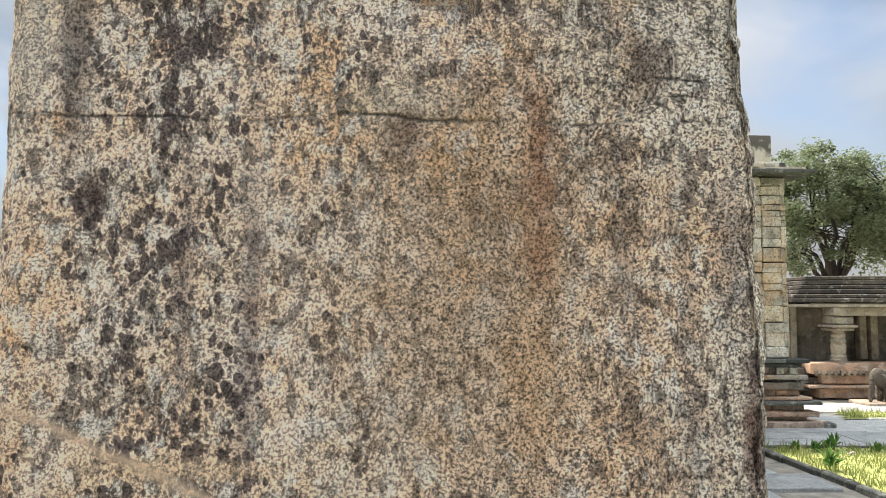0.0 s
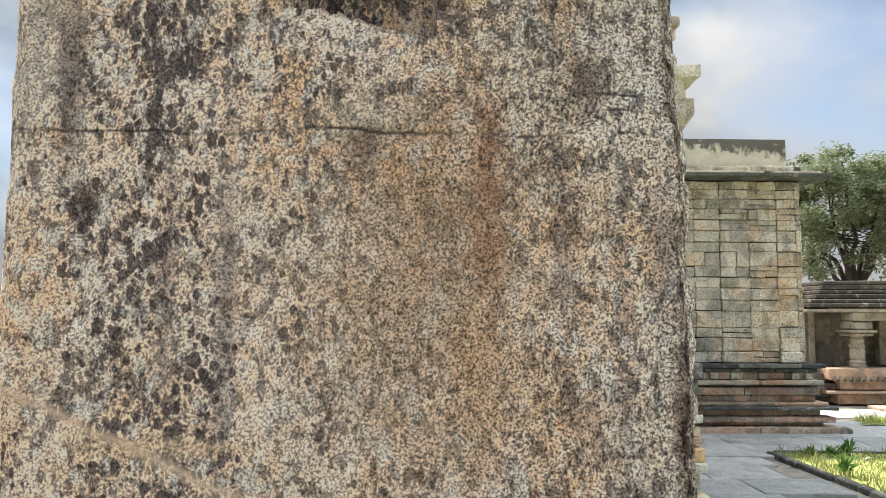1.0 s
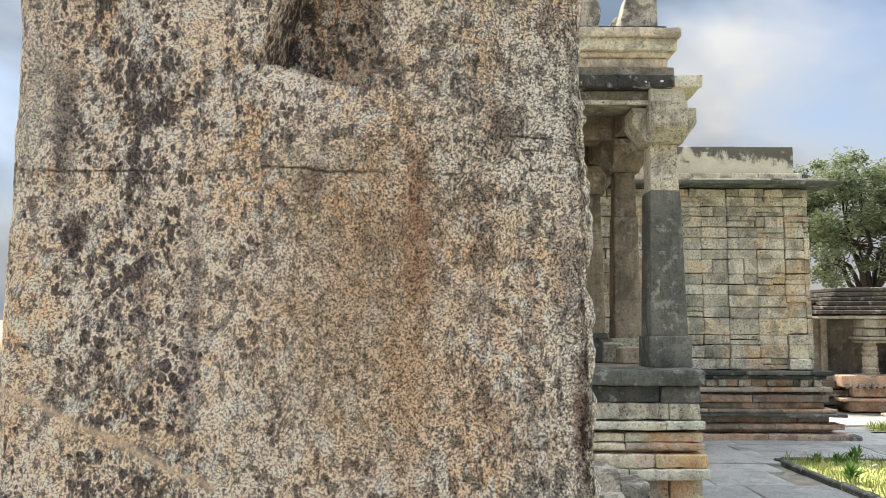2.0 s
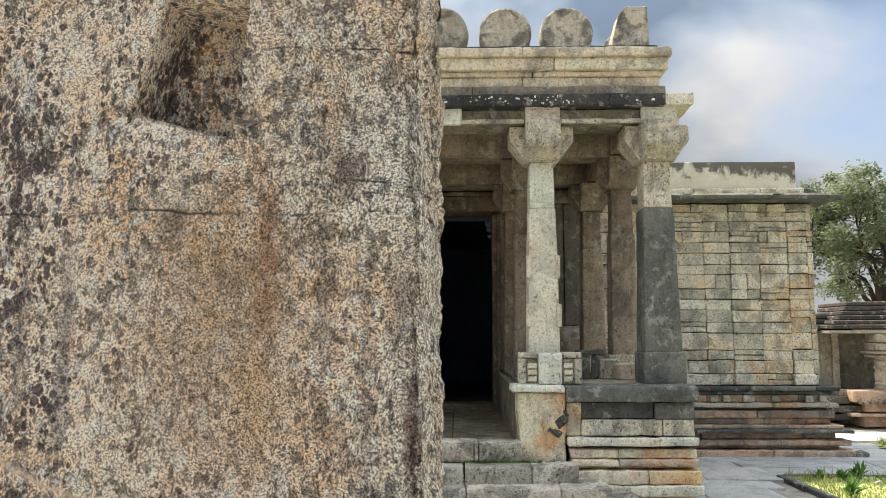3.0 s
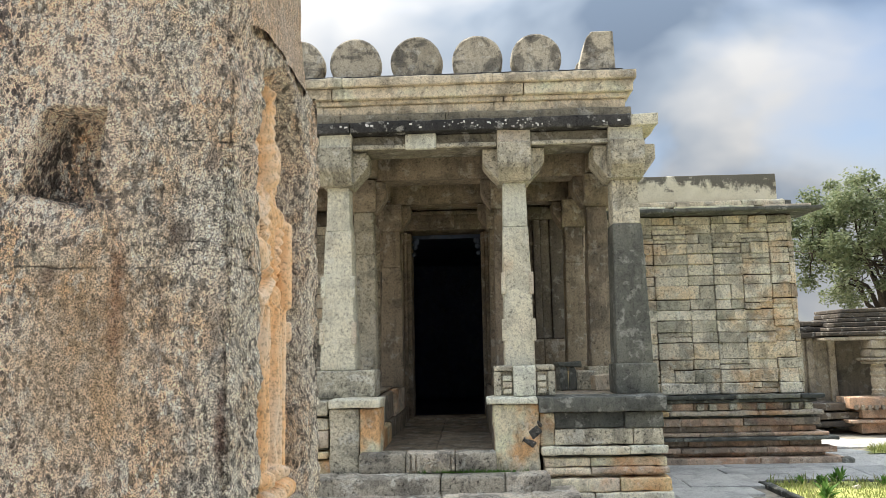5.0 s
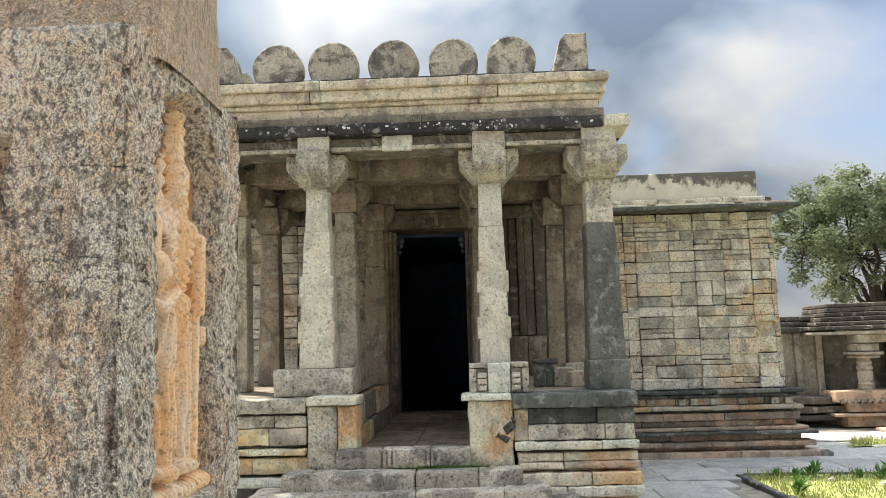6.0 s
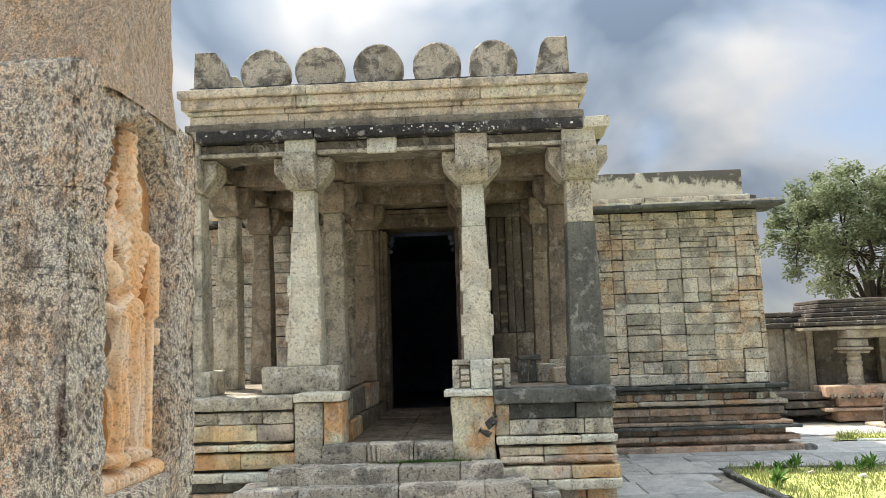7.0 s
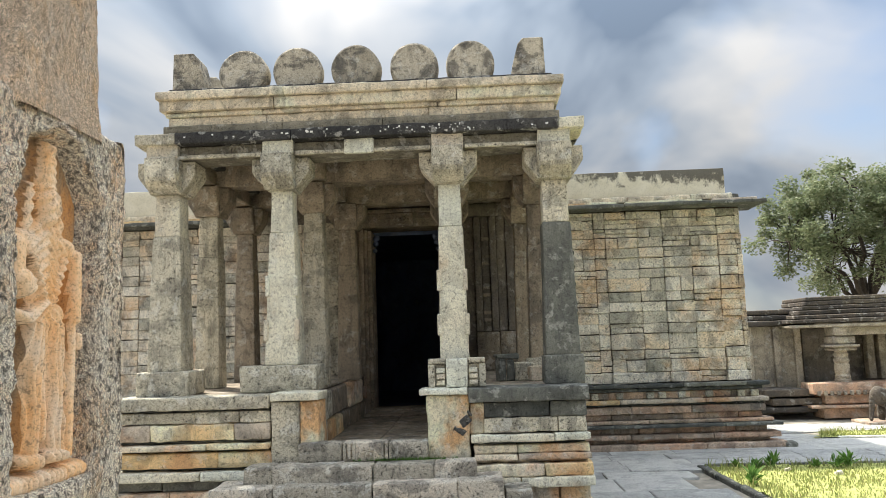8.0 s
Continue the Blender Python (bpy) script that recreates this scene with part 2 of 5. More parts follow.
    c = mixer(t, c, g3.outputs["Color"], 0.5, "MULTIPLY")
    heights = [(patch, 0.5, 0.02), (calc(t, "SUBTRACT", 1.0, black.outputs["Color"]), 0.5, 0.004), (calc(t, "SUBTRACT", 1.0, big), 0.35, 0.002), (g2, 1.0, 0.007), (g1, 0.8, 0.002)]
    if not bare:
        # a long crack across, short ones beside the arris, one down the face
        bend = calc(t, "MULTIPLY", calc(t, "SUBTRACT", fractal(t, 6, 4, 0.6, shift=(1, 8, 0)), 0.5), 0.035)
        total = None
        for z0, slope, x0, x1, wide, deep in ((1.668, 0.0, -0.4, 0.4, 0.0022, 0.9), (1.703, -0.08, 0.19, 0.285, 0.0018, 1.0), (1.688, 0.0, 0.185, 0.262, 0.0009, 0.8), (1.862, -0.02, 0.06, 0.275, 0.002, 1.0), (1.742, 0.02, -0.33, -0.29, 0.0008, 0.7)):
            off = calc(t, "SUBTRACT", calc(t, "SUBTRACT", Z, calc(t, "MULTIPLY", X, slope)), z0 - slope * 0.2)
            off = calc(t, "ABSOLUTE", calc(t, "ADD", off, bend))
            line = calc(t, "SUBTRACT", 1.0, calc(t, "DIVIDE", off, wide), True)
            inside = calc(t, "MULTIPLY", calc(t, "GREATER_THAN", X, x0), calc(t, "LESS_THAN", X, x1))
            line = calc(t, "MULTIPLY", calc(t, "MULTIPLY", line, inside), deep)
            total = line if total is None else calc(t, "MAXIMUM", total, line)
        for x0, z0, z1, lean, wide in ((-0.222, 1.2, 1.80, 0.03, 0.0014), (0.205, 1.60, 1.668, -0.1, 0.0011), (0.0, 1.2, 1.55, -0.02, 0.0010)):
            off = calc(t, "SUBTRACT", calc(t, "SUBTRACT", X, calc(t, "MULTIPLY", calc(t, "SUBTRACT", Z, 1.6), lean)), x0)
            off = calc(t, "ABSOLUTE", calc(t, "ADD", off, calc(t, "MULTIPLY", bend, 0.7)))
            line = calc(t, "SUBTRACT", 1.0, calc(t, "DIVIDE", off, wide), True)
            inside = calc(t, "MULTIPLY", calc(t, "GREATER_THAN", Z, z0), calc(t, "LESS_THAN", Z, z1))
            total = calc(t, "MAXIMUM", total, calc(t, "MULTIPLY", calc(t, "MULTIPLY", line, inside), 0.35))
        front = calc(t, "LESS_THAN", Y, 0.66)
        # a pale vein slanting down the lower face
        drop = calc(t, "ADD", calc(t, "SUBTRACT", Z, 1.43), calc(t, "MULTIPLY", calc(t, "ADD", X, 0.269), 0.43))
        drop = calc(t, "ABSOLUTE", calc(t, "ADD", drop, bend))
        vein = calc(t, "MULTIPLY", calc(t, "SUBTRACT", 1.0, calc(t, "DIVIDE", drop, 0.007), True), calc(t, "LESS_THAN", X, -0.09))
        c = mixer(t, c, (0.86, 0.66, 0.46), calc(t, "MULTIPLY", calc(t, "MULTIPLY", vein, front), 0.7))
        total = calc(t, "MULTIPLY", total, front)
        broken = ramp(t, [(0.40, 0.1), (0.56, 1.0)])
        t.links.new(fractal(t, 17, 5, 0.7, shift=(3, 3, 9)), broken.inputs["Fac"])
        total = calc(t, "MULTIPLY", total, broken.outputs["Color"])
        c = mixer(t, c, (0.035, 0.028, 0.022), total)
        heights.append((calc(t, "SUBTRACT", 1.0, total), 0.8, 0.006))
    finish(t, b, c, heights)
    return m


def relief_mat(name, tones):
    m, t, b = start(name, 0.9)
    broad = fractal(t, 7, 5, 0.6, stretch=(1, 1, 0.5), shift=(4, 4, 1.3))
    col = ramp(t, list(zip((0.36, 0.47, 0.56, 0.68), tones)))
    t.links.new(broad, col.inputs["Fac"])
    grain = fractal(t, 170, 4, 0.75)
    g = ramp(t, [(0.36, 0.45), (0.47, 1.0), (0.65, 1.12)])
    t.links.new(grain, g.inputs["Fac"])
    c = mixer(t, col.outputs["Color"], g.outputs["Color"], 0.8, "MULTIPLY")
    sp = ramp(t, [(0.56, 0.0), (0.62, 1.0)])
    t.links.new(fractal(t, 55, 7, 0.75), sp.inputs["Fac"])
    c = mixer(t, c, (0.13, 0.09, 0.07), calc(t, "MULTIPLY", sp.outputs["Color"], 0.55))
    finish(t, b, c, [(fractal(t, 60, 5, 0.7), 0.5, 0.006), (grain, 0.7, 0.002)])
    return m


def plain_mat(name, colour, rough=0.8, scale=20, amount=0.3, bump=0.3):
    m, t, b = start(name, rough)
    n = fractal(t, scale, 5, 0.65)
    r = ramp(t, [(0.3, tuple(v * (1 - amount) for v in colour)), (0.7, tuple(min(1, v * (1 + amount)) for v in colour))])
    t.links.new(n, r.inputs["Fac"])
    finish(t, b, r.outputs["Color"], [(n, bump, 0.01)])
    return m


def leaf_mat(name, tones):
    m, t, b = start(name, 0.6)
    g = t.nodes.new("ShaderNodeNewGeometry")
    k = len(tones)
    r = ramp(t, [(i / (k - 1), c) for i, c in enumerate(tones)])
    t.links.new(g.outputs["Random Per Island"], r.inputs["Fac"])
    t.links.new(r.outputs["Color"], b.inputs["Base Color"])
    tr = t.nodes.new("ShaderNodeBsdfTranslucent")
    t.links.new(r.outputs["Color"], tr.inputs["Color"])
    mx = t.nodes.new("ShaderNodeMixShader")
    mx.inputs[0].default_value = 0.4
    t.links.new(b.outputs[0], mx.inputs[1])
    t.links.new(tr.outputs[0], mx.inputs[2])
    t.links.new(mx.outputs[0], t.nodes["Material Output"].inputs["Surface"])
    return m


def plaster_mat():
    m, t, b = start("limewashed_plaster", 0.9)
    broad = fractal(t, 3, 5, 0.6)
    col = ramp(t, [(0.35, (0.62, 0.57, 0.43)), (0.65, (0.74, 0.69, 0.55))])
    t.links.new(broad, col.inputs["Fac"])
    geo = t.nodes.new("ShaderNodeNewGeometry")
    sep = t.nodes.new("ShaderNodeSeparateXYZ")
    t.links.new(geo.outputs["Position"], sep.inputs[0])
    rise = calc(t, "MULTIPLY", calc(t, "SUBTRACT", sep.outputs[2], 3.5), 0.9)
    mould = calc(t, "ADD", fractal(t, 4.5, 8, 0.72, stretch=(1, 1, 0.8), twist=0.3), rise)
    right = calc(t, "MULTIPLY", calc(t, "SUBTRACT", sep.outputs[0], 3.6), 0.06)
    mould = calc(t, "ADD", mould, right)
    r = ramp(t, [(0.70, 0.0), (0.80, 1.0)])
    t.links.new(mould, r.inputs["Fac"])
    c = mixer(t, col.outputs["Color"], (0.06, 0.055, 0.05), calc(t, "MULTIPLY", r.outputs["Color"], 0.85))
    fine = fractal(t, 60, 5, 0.7)
    g = ramp(t, [(0.35, 0.7), (0.5, 1.0)])
    t.links.new(fine, g.inputs["Fac"])
    c = mixer(t, c, g.outputs["Color"], 0.7, "MULTIPLY")
    finish(t, b, c, [(fine, 0.4, 0.006)])
    return m


M_PILLAR, M_SHAFT = pillar_mat("lichened_granite"), pillar_mat("bare_granite", True)
# recessed ground: real ochre staining, darkened further to paint the shade round the figure
M_RELIEF = relief_mat("carved_ochre_shade_stone", [(0.20, 0.155, 0.115), (0.33, 0.23, 0.14), (0.50, 0.27, 0.115), (0.56, 0.26, 0.09)])
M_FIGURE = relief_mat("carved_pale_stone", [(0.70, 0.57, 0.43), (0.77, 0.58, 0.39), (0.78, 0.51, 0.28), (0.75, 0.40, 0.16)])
M_COLUMN = stone_mat("grey_green_stone", [(0.436, 0.408, 0.319), (0.570, 0.521, 0.400), (0.703, 0.651, 0.511)], stain=0.5, streak=0.4, vary=0.3, speck=0.8)
M_PALE = stone_mat("pale_stone", [(0.634, 0.549, 0.430), (0.725, 0.678, 0.525), (0.725, 0.725, 0.604)], stain=0.25, streak=0.2, vary=0.4, tint=(0.45, 0.30, 0.16), tint_at=0.62, speck=0.6)
M_SLATE = stone_mat("blackened_stone", [(0.07, 0.075, 0.07), (0.125, 0.128, 0.112), (0.215, 0.215, 0.18)], dark=(0.03, 0.03, 0.03), stain=0.4, streak=0.4, vary=0.3, speck=0.45)
M_BEAM = stone_mat("beam_stone", [(0.17, 0.155, 0.115), (0.26, 0.235, 0.175), (0.38, 0.335, 0.25)], stain=0.5, streak=0.3, vary=0.25)
M_CORNICE = stone_mat("cream_cornice_stone", [(0.589, 0.511, 0.376), (0.738, 0.638, 0.474), (0.741, 0.750, 0.572)], stain=0.5, streak=0.3, vary=0.15, size=1.2)
M_EAVE = stone_mat("sooty_eave_stone", [(0.035, 0.035, 0.035), (0.06, 0.058, 0.055), (0.11, 0.105, 0.095)], dark=(0.02, 0.02, 0.02), stain=0.5, streak=0.4, vary=0.1, speck=0.7)
M_DISC = stone_mat("disc_stone", [(0.33, 0.295, 0.225), (0.46, 0.41, 0.315), (0.58, 0.52, 0.40)], stain=0.8, streak=0.4, vary=0.35, size=1.3)
M_BLOCK = stone_mat("wall_block_stone", [(0.42, 0.40, 0.32), (0.68, 0.61, 0.49), (0.80, 0.75, 0.63), (0.77, 0.63, 0.45)], stain=0.5, streak=0.3, vary=0.38, tint=(0.64, 0.43, 0.25), tint_at=0.53, speck=0.75)
M_COURSE = stone_mat("plinth_course_stone", [(0.440, 0.381, 0.308), (0.780, 0.661, 0.502), (0.780, 0.780, 0.560), (0.780, 0.560, 0.288)], stain=0.4, streak=0.2, vary=0.5, tint=(0.60, 0.33, 0.16), tint_at=0.5)
M_BASE = stone_mat("hall_base_stone", [(0.255, 0.214, 0.169), (0.436, 0.344, 0.258), (0.585, 0.440, 0.324), (0.646, 0.413, 0.272)], stain=0.45, streak=0.3, vary=0.35, tint=(0.42, 0.23, 0.15), tint_at=0.53)
M_PIER = stone_mat("eroded_pier_stone", [(0.622, 0.550, 0.426), (0.750, 0.681, 0.492), (0.750, 0.749, 0.523)], stain=0.4, streak=0.15, vary=0.2, tint=(0.66, 0.33, 0.12), tint_at=0.47, size=1.5)
M_STEP = stone_mat("step_granite", [(0.377, 0.344, 0.277), (0.509, 0.463, 0.377), (0.641, 0.566, 0.458)], stain=0.62, streak=0.15, vary=0.4, speck=0.8, bump=0.9)
# inner porch stones: the porch's shade is put into these two darker tones
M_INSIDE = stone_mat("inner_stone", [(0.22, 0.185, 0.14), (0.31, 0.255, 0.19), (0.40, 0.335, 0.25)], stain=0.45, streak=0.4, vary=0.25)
M_SHADED = stone_mat("shaded_inner_stone", [(0.15, 0.13, 0.105), (0.215, 0.185, 0.15), (0.29, 0.25, 0.20)], stain=0.45, streak=0.4, vary=0.4, speck=0.4)
# hall interior: the blue lens haze in the doorway is put into this colour
M_DARK = stone_mat("hazed_room_stone", [(0.10, 0.13, 0.21), (0.14, 0.18, 0.28), (0.18, 0.22, 0.32)], stain=0.3, streak=0.2, vary=0.2, speck=0.15)
M_PAVE = stone_mat("paving_slate", [(0.33, 0.335, 0.32), (0.44, 0.44, 0.42), (0.53, 0.53, 0.49)], stain=0.3, streak=0.0, vary=0.4, rough=0.6, speck=0.4)
M_EARTH = plain_mat("earth", (0.27, 0.245, 0.20), 0.95, 6, 0.4)
M_LAWN = plain_mat("lawn_soil", (0.34, 0.36, 0.12), 0.95, 8, 0.45)
M_PLASTER = plaster_mat()
M_JOINT = plain_mat("joint_earth", (0.07, 0.055, 0.04), 0.95, 25, 0.4)
M_FAR = stone_mat("far_stone", [(0.25, 0.21, 0.165), (0.39, 0.335, 0.255), (0.52, 0.445, 0.335)], stain=0.4, streak=0.35, vary=0.35)
M_FARROOF = stone_mat("far_roof_stone", [(0.055, 0.047, 0.038), (0.100, 0.083, 0.067), (0.165, 0.135, 0.101)], stain=0.5, streak=0.3, vary=0.3)
M_BARK = plain_mat("bark", (0.06, 0.05, 0.04), 0.95, 30, 0.4)
M_LEAF = leaf_mat("tree_leaves", [(0.13, 0.17, 0.09), (0.18, 0.22, 0.115), (0.24, 0.275, 0.15), (0.30, 0.32, 0.20)])
M_GRASS = leaf_mat("grass_blades", [(0.18, 0.23, 0.07), (0.26, 0.30, 0.095), (0.33, 0.345, 0.125), (0.33, 0.30, 0.15)])
M_WEED = leaf_mat("weed_leaves", [(0.07, 0.16, 0.03), (0.12, 0.24, 0.05), (0.18, 0.30, 0.08)])
M_CHALK = plain_mat("white_paint", (0.75, 0.74, 0.70), 0.9, 60, 0.15)
M_METAL = plain_mat("dull_metal", (0.35, 0.36, 0.37), 0.45, 30, 0.2)


# ---- building blocks ----
def thing(name, label="", category="", group="", kind="", at=(0, 0, 0)):
    ob = new(name)
    ob.empty_display_size = 0.1
    ob.location = at
    return tagged(ob, label, category, group, kind)


def link_mesh(name, mesh, material, parent=None, label="", at=None):
    ob = new(name, mesh)
    if material and not mesh.materials:
        mesh.materials.append(material)
    if parent:
        ob.parent = parent
    if at is not None:
        ob.location = at
    return tagged(ob, label)


def part(name, bm, material, parent=None, label="", at=None, smooth=False):
    mesh = bpy.data.meshes.new(name)
    bm.normal_update()
    bm.to_mesh(mesh)
    bm.free()
    if smooth:
        mesh.shade_smooth()
    return link_mesh(name, mesh, material, parent, label, at)


def grid_part(name, verts, faces, material, parent=None, label="", at=None, smooth=True):
    mesh = bpy.data.meshes.new(name)
    mesh.from_pydata([tuple(map(float, v)) for v in verts], [], faces)
    mesh.update()
    if smooth:
        mesh.shade_smooth()
    return link_mesh(name, mesh, material, parent, label, at)


rng = random.Random(7)


def block(w, d, h, bevel=0.012, jitter=0.006):
    """A hewn block with its middle at the origin: uneven corners, worn edges."""
    bm = bmesh.new()
    bmesh.ops.create_cube(bm, size=1)
    for v in bm.verts:
        v.co = Vector((v.co.x * w, v.co.y * d, v.co.z * h)) + Vector([rng.uniform(-jitter, jitter) for _ in range(3)])
    bmesh.ops.bevel(bm, geom=bm.edges[:], offset=min(bevel, 0.3 * min(w, d, h)), segments=1, affect="EDGES")
    return bm


def worn(w, d, h, r=0.02, step=0.12, amp=0.006, freq=5.0, shape=None):
    """A larger worn stone: a rounded box with an uneven skin. shape(v) may bend it before the wear."""
    def axis(size):
        half = size / 2
        rr = min(r, half * 0.45)
        n = max(1, int((size - 2 * rr) / step))
        return [-half, -half + rr * 0.35] + list(np.linspace(-half + rr, half - rr, n + 1)) + [half - rr * 0.35, half]
    ax = [axis(s) for s in (w, d, h)]
    half = np.array((w, d, h)) / 2
    ids, verts, faces = {}, [], []
    seed = Vector((rng.uniform(-50, 50), rng.uniform(-50, 50), rng.uniform(-50, 50)))

    def vert(i, j, k):
        key = (i, j, k)
        if key not in ids:
            p = np.array((ax[0][i], ax[1][j], ax[2][k]))
            rr = np.minimum(r, half * 0.45).min()
            c = np.clip(p, -half + rr, half - rr)
            q = p - c
            n = np.linalg.norm(q)
            out = q / n if n > 1e-9 else np.zeros(3)
            p = Vector(c + out * rr)
            if shape:
                p = Vector(shape(p))
            s = noise.noise((p + seed) * freq) * amp + noise.noise((p + seed) * freq * 3.1) * amp * 0.5
            ids[key] = len(verts)
            verts.append(p + Vector(out) * s)
        return ids[key]
    n = [len(a) - 1 for a in ax]
    for (a, b, c) in ((0, 1, 2), (1, 2, 0), (2, 0, 1)):
        for side in (0, n[c]):
            for i in range(n[a]):
                for j in range(n[b]):
                    quad = []
                    for di, dj in ((0, 0), (1, 0), (1, 1), (0, 1)):
                        key = [0, 0, 0]
                        key[a], key[b], key[c] = i + di, j + dj, side
                        quad.append(vert(*key))
                    faces.append(quad if side else quad[::-1])
    mesh = bpy.data.meshes.new("stone")
    mesh.from_pydata([tuple(v) for v in verts], [], faces)
    mesh.update()
    mesh.shade_smooth()
    return mesh


def box_part(name, x0, x1, y0, y1, z0, z1, material, parent=None, label="", r=0.015, step=0.15, amp=0.005, freq=5.0, shape=None):
    mesh = worn(x1 - x0, y1 - y0, z1 - z0, r, step, amp, freq, shape)
    mesh.name = name
    return link_mesh(name, mesh, material, parent, label, ((x0 + x1) / 2, (y0 + y1) / 2, (z0 + z1) / 2))


def plain_box(x0, x1, y0, y1, z0, z1):
    bm = bmesh.new()
    bmesh.ops.create_cube(bm, size=1)
    for v in bm.verts:
        v.co = Vector(((x0 + x1) / 2 + v.co.x * (x1 - x0), (y0 + y1) / 2 + v.co.y * (y1 - y0), (z0 + z1) / 2 + v.co.z * (z1 - z0)))
    return bm


def prism(profile, length, axis="x"):
    """A profile of (u, z) pushed along an axis from -length/2 to length/2; u runs along the other level axis."""
    bm = bmesh.new()
    ends = []
    for s in (-length / 2, length / 2):
        ends.append([bm.verts.new((s, u, z) if axis == "x" else (u, s, z)) for u, z in profile])
    n = len(profile)
    for i in range(n):
        bm.faces.new((ends[0][i], ends[0][(i + 1) % n], ends[1][(i + 1) % n], ends[1][i]))
    bm.faces.new(ends[0][::-1])
    bm.faces.new(ends[1])
    bmesh.ops.recalc_face_normals(bm, faces=bm.faces[:])
    bmesh.ops.bevel(bm, geom=[e for e in bm.edges if e.calc_face_angle(0) > 0.5], offset=0.008, segments=1, affect="EDGES")
    return bm


# ---- ground ----
def ground_z(x, y):
    s = min(1.0, max(0.0, (y - 9.9) / 4.5))
    return -0.27 * s * s * (3 - 2 * s)


def build_ground():
    xs = sorted(set(list(np.linspace(-12, 16, 36)) + [-600, -200, -60, -25, 28, 70, 200, 600]))
    ys = sorted(set(list(np.linspace(-6, 20, 36)) + [-600, -200, -60, -20, 28, 45, 80, 200, 600]))
    verts = [(x, y, ground_z(x, y) - 0.03 + 0.012 * noise.noise(Vector((x, y, 0)) * 0.8)) for y in ys for x in xs]
    n = len(xs)
    faces = [(j * n + i, j * n + i + 1, (j + 1) * n + i + 1, (j + 1) * n + i) for j in range(len(ys) - 1) for i in range(n - 1)]
    ob = grid_part("ground", verts, faces, M_EARTH)
    tagged(ob, "trodden brown earth round the temple court", "ground", kind="structure")


build_ground()


def kerb_x(y):
    return 3.80 + 0.03 * math.sin(y * 1.3)


def in_near_lawn(x, y):
    return x > kerb_x(y) + 0.06 and y < 8.30 - 0.06 * (x - 3.8)


def in_far_lawn(x, y):
    return x > 6.15 + 0.45 * (y - 10.55) and 10.45 - 0.12 * (x - 6.2) < y < 11.9 + 0.1 * (x - 7)


def lawn(name, inside, x0, x1, y0, y1, step, blades, seed, label):
    r = random.Random(seed)
    holder = thing(name, label, "lawn", kind="structure")
    ids, verts, faces = {}, [], []
    nx, ny = int((x1 - x0) / step), int((y1 - y0) / step)
    for j in range(ny):
        for i in range(nx):
            cx, cy = x0 + (i + 0.5) * step, y0 + (j + 0.5) * step
            if inside(cx, cy):
                quad = []
                for a, b in ((i, j), (i + 1, j), (i + 1, j + 1), (i, j + 1)):
                    if (a, b) not in ids:
                        ids[(a, b)] = len(verts)
                        x, y = x0 + a * step, y0 + b * step
                        verts.append((x, y, ground_z(x, y) + 0.005 + 0.02 * noise.noise(Vector((x, y, 3)) * 2)))
                    quad.append(ids[(a, b)])
                faces.append(quad)
    grid_part("turf", verts, faces, M_LAWN, holder)
    gv, gf = [], []
    made = 0
    while made < blades:
        x, y = r.uniform(x0, x1), r.uniform(y0, y1)
        if not inside(x, y):
            continue
        made += 1
        edge = not (inside(x - 0.25, y) and inside(x, y + 0.22))
        tall = r.uniform(0.02, 0.05) * (2.6 if edge and r.random() < 0.5 else 1.0)
        a = r.uniform(0, 6.283)
        w = 0.006
        z = ground_z(x, y)
        dx, dy = math.cos(a) * w, math.sin(a) * w
        lx, ly = r.uniform(-0.6, 0.6) * tall, r.uniform(-0.6, 0.6) * tall
        k = len(gv)
        gv += [(x - dx, y - dy, z), (x + dx, y + dy, z), (x + dx * 0.7 + lx * 0.5, y + dy * 0.7 + ly * 0.5, z + tall * 0.6), (x - dx * 0.7 + lx * 0.5, y - dy * 0.7 + ly * 0.5, z + tall * 0.6), (x + lx, y + ly, z + tall)]
        gf += [(k, k + 1, k + 2, k + 3), (k + 3, k + 2, k + 4)]
    g = grid_part("grass_blades", gv, gf, M_GRASS, holder, "short yellow-green grass blades", smooth=False)
    tagged(g, kind="stuff")


lawn("lawn_near", in_near_lawn, 3.7, 10.5, 3.5, 8.5, 0.12, 26000, 3, "sunlit yellow-green lawn edged by a stone kerb")
lawn("lawn_far", in_far_lawn, 5.9, 13.0, 9.2, 12.6, 0.15, 9000, 4, "narrow sunlit lawn beyond the paved path")


def weed(x, y, tall, n, seed, wide=0.03):
    r = random.Random(seed)
    v, f = [], []
    for i in range(n):
        a, el = r.uniform(0, 6.283), r.uniform(0.5, 1.45)
        long = tall * r.uniform(0.5, 1.0)
        base = Vector((r.uniform(-0.03, 0.03), r.uniform(-0.03, 0.03), tall * r.uniform(0, 0.45)))
        d = Vector((math.cos(a) * math.cos(el), math.sin(a) * math.cos(el), math.sin(el)))
        s = Vector((-math.sin(a), math.cos(a), 0)) * wide * 0.5
        k = len(v)
        mid = base + d * long * 0.5
        tip = base + d * long + Vector((0, 0, -0.18 * long))
        v += [base, mid - s, mid + s, tip]
        f += [(k, k + 1, k + 3, k + 2)]
    holder = thing("weed_plant", "small bright green weed growing in the grass", "plant", "weeds in the lawn", at=(x, y, ground_z(x, y)))
    grid_part("leaves", v, f, M_WEED, holder, smooth=False)


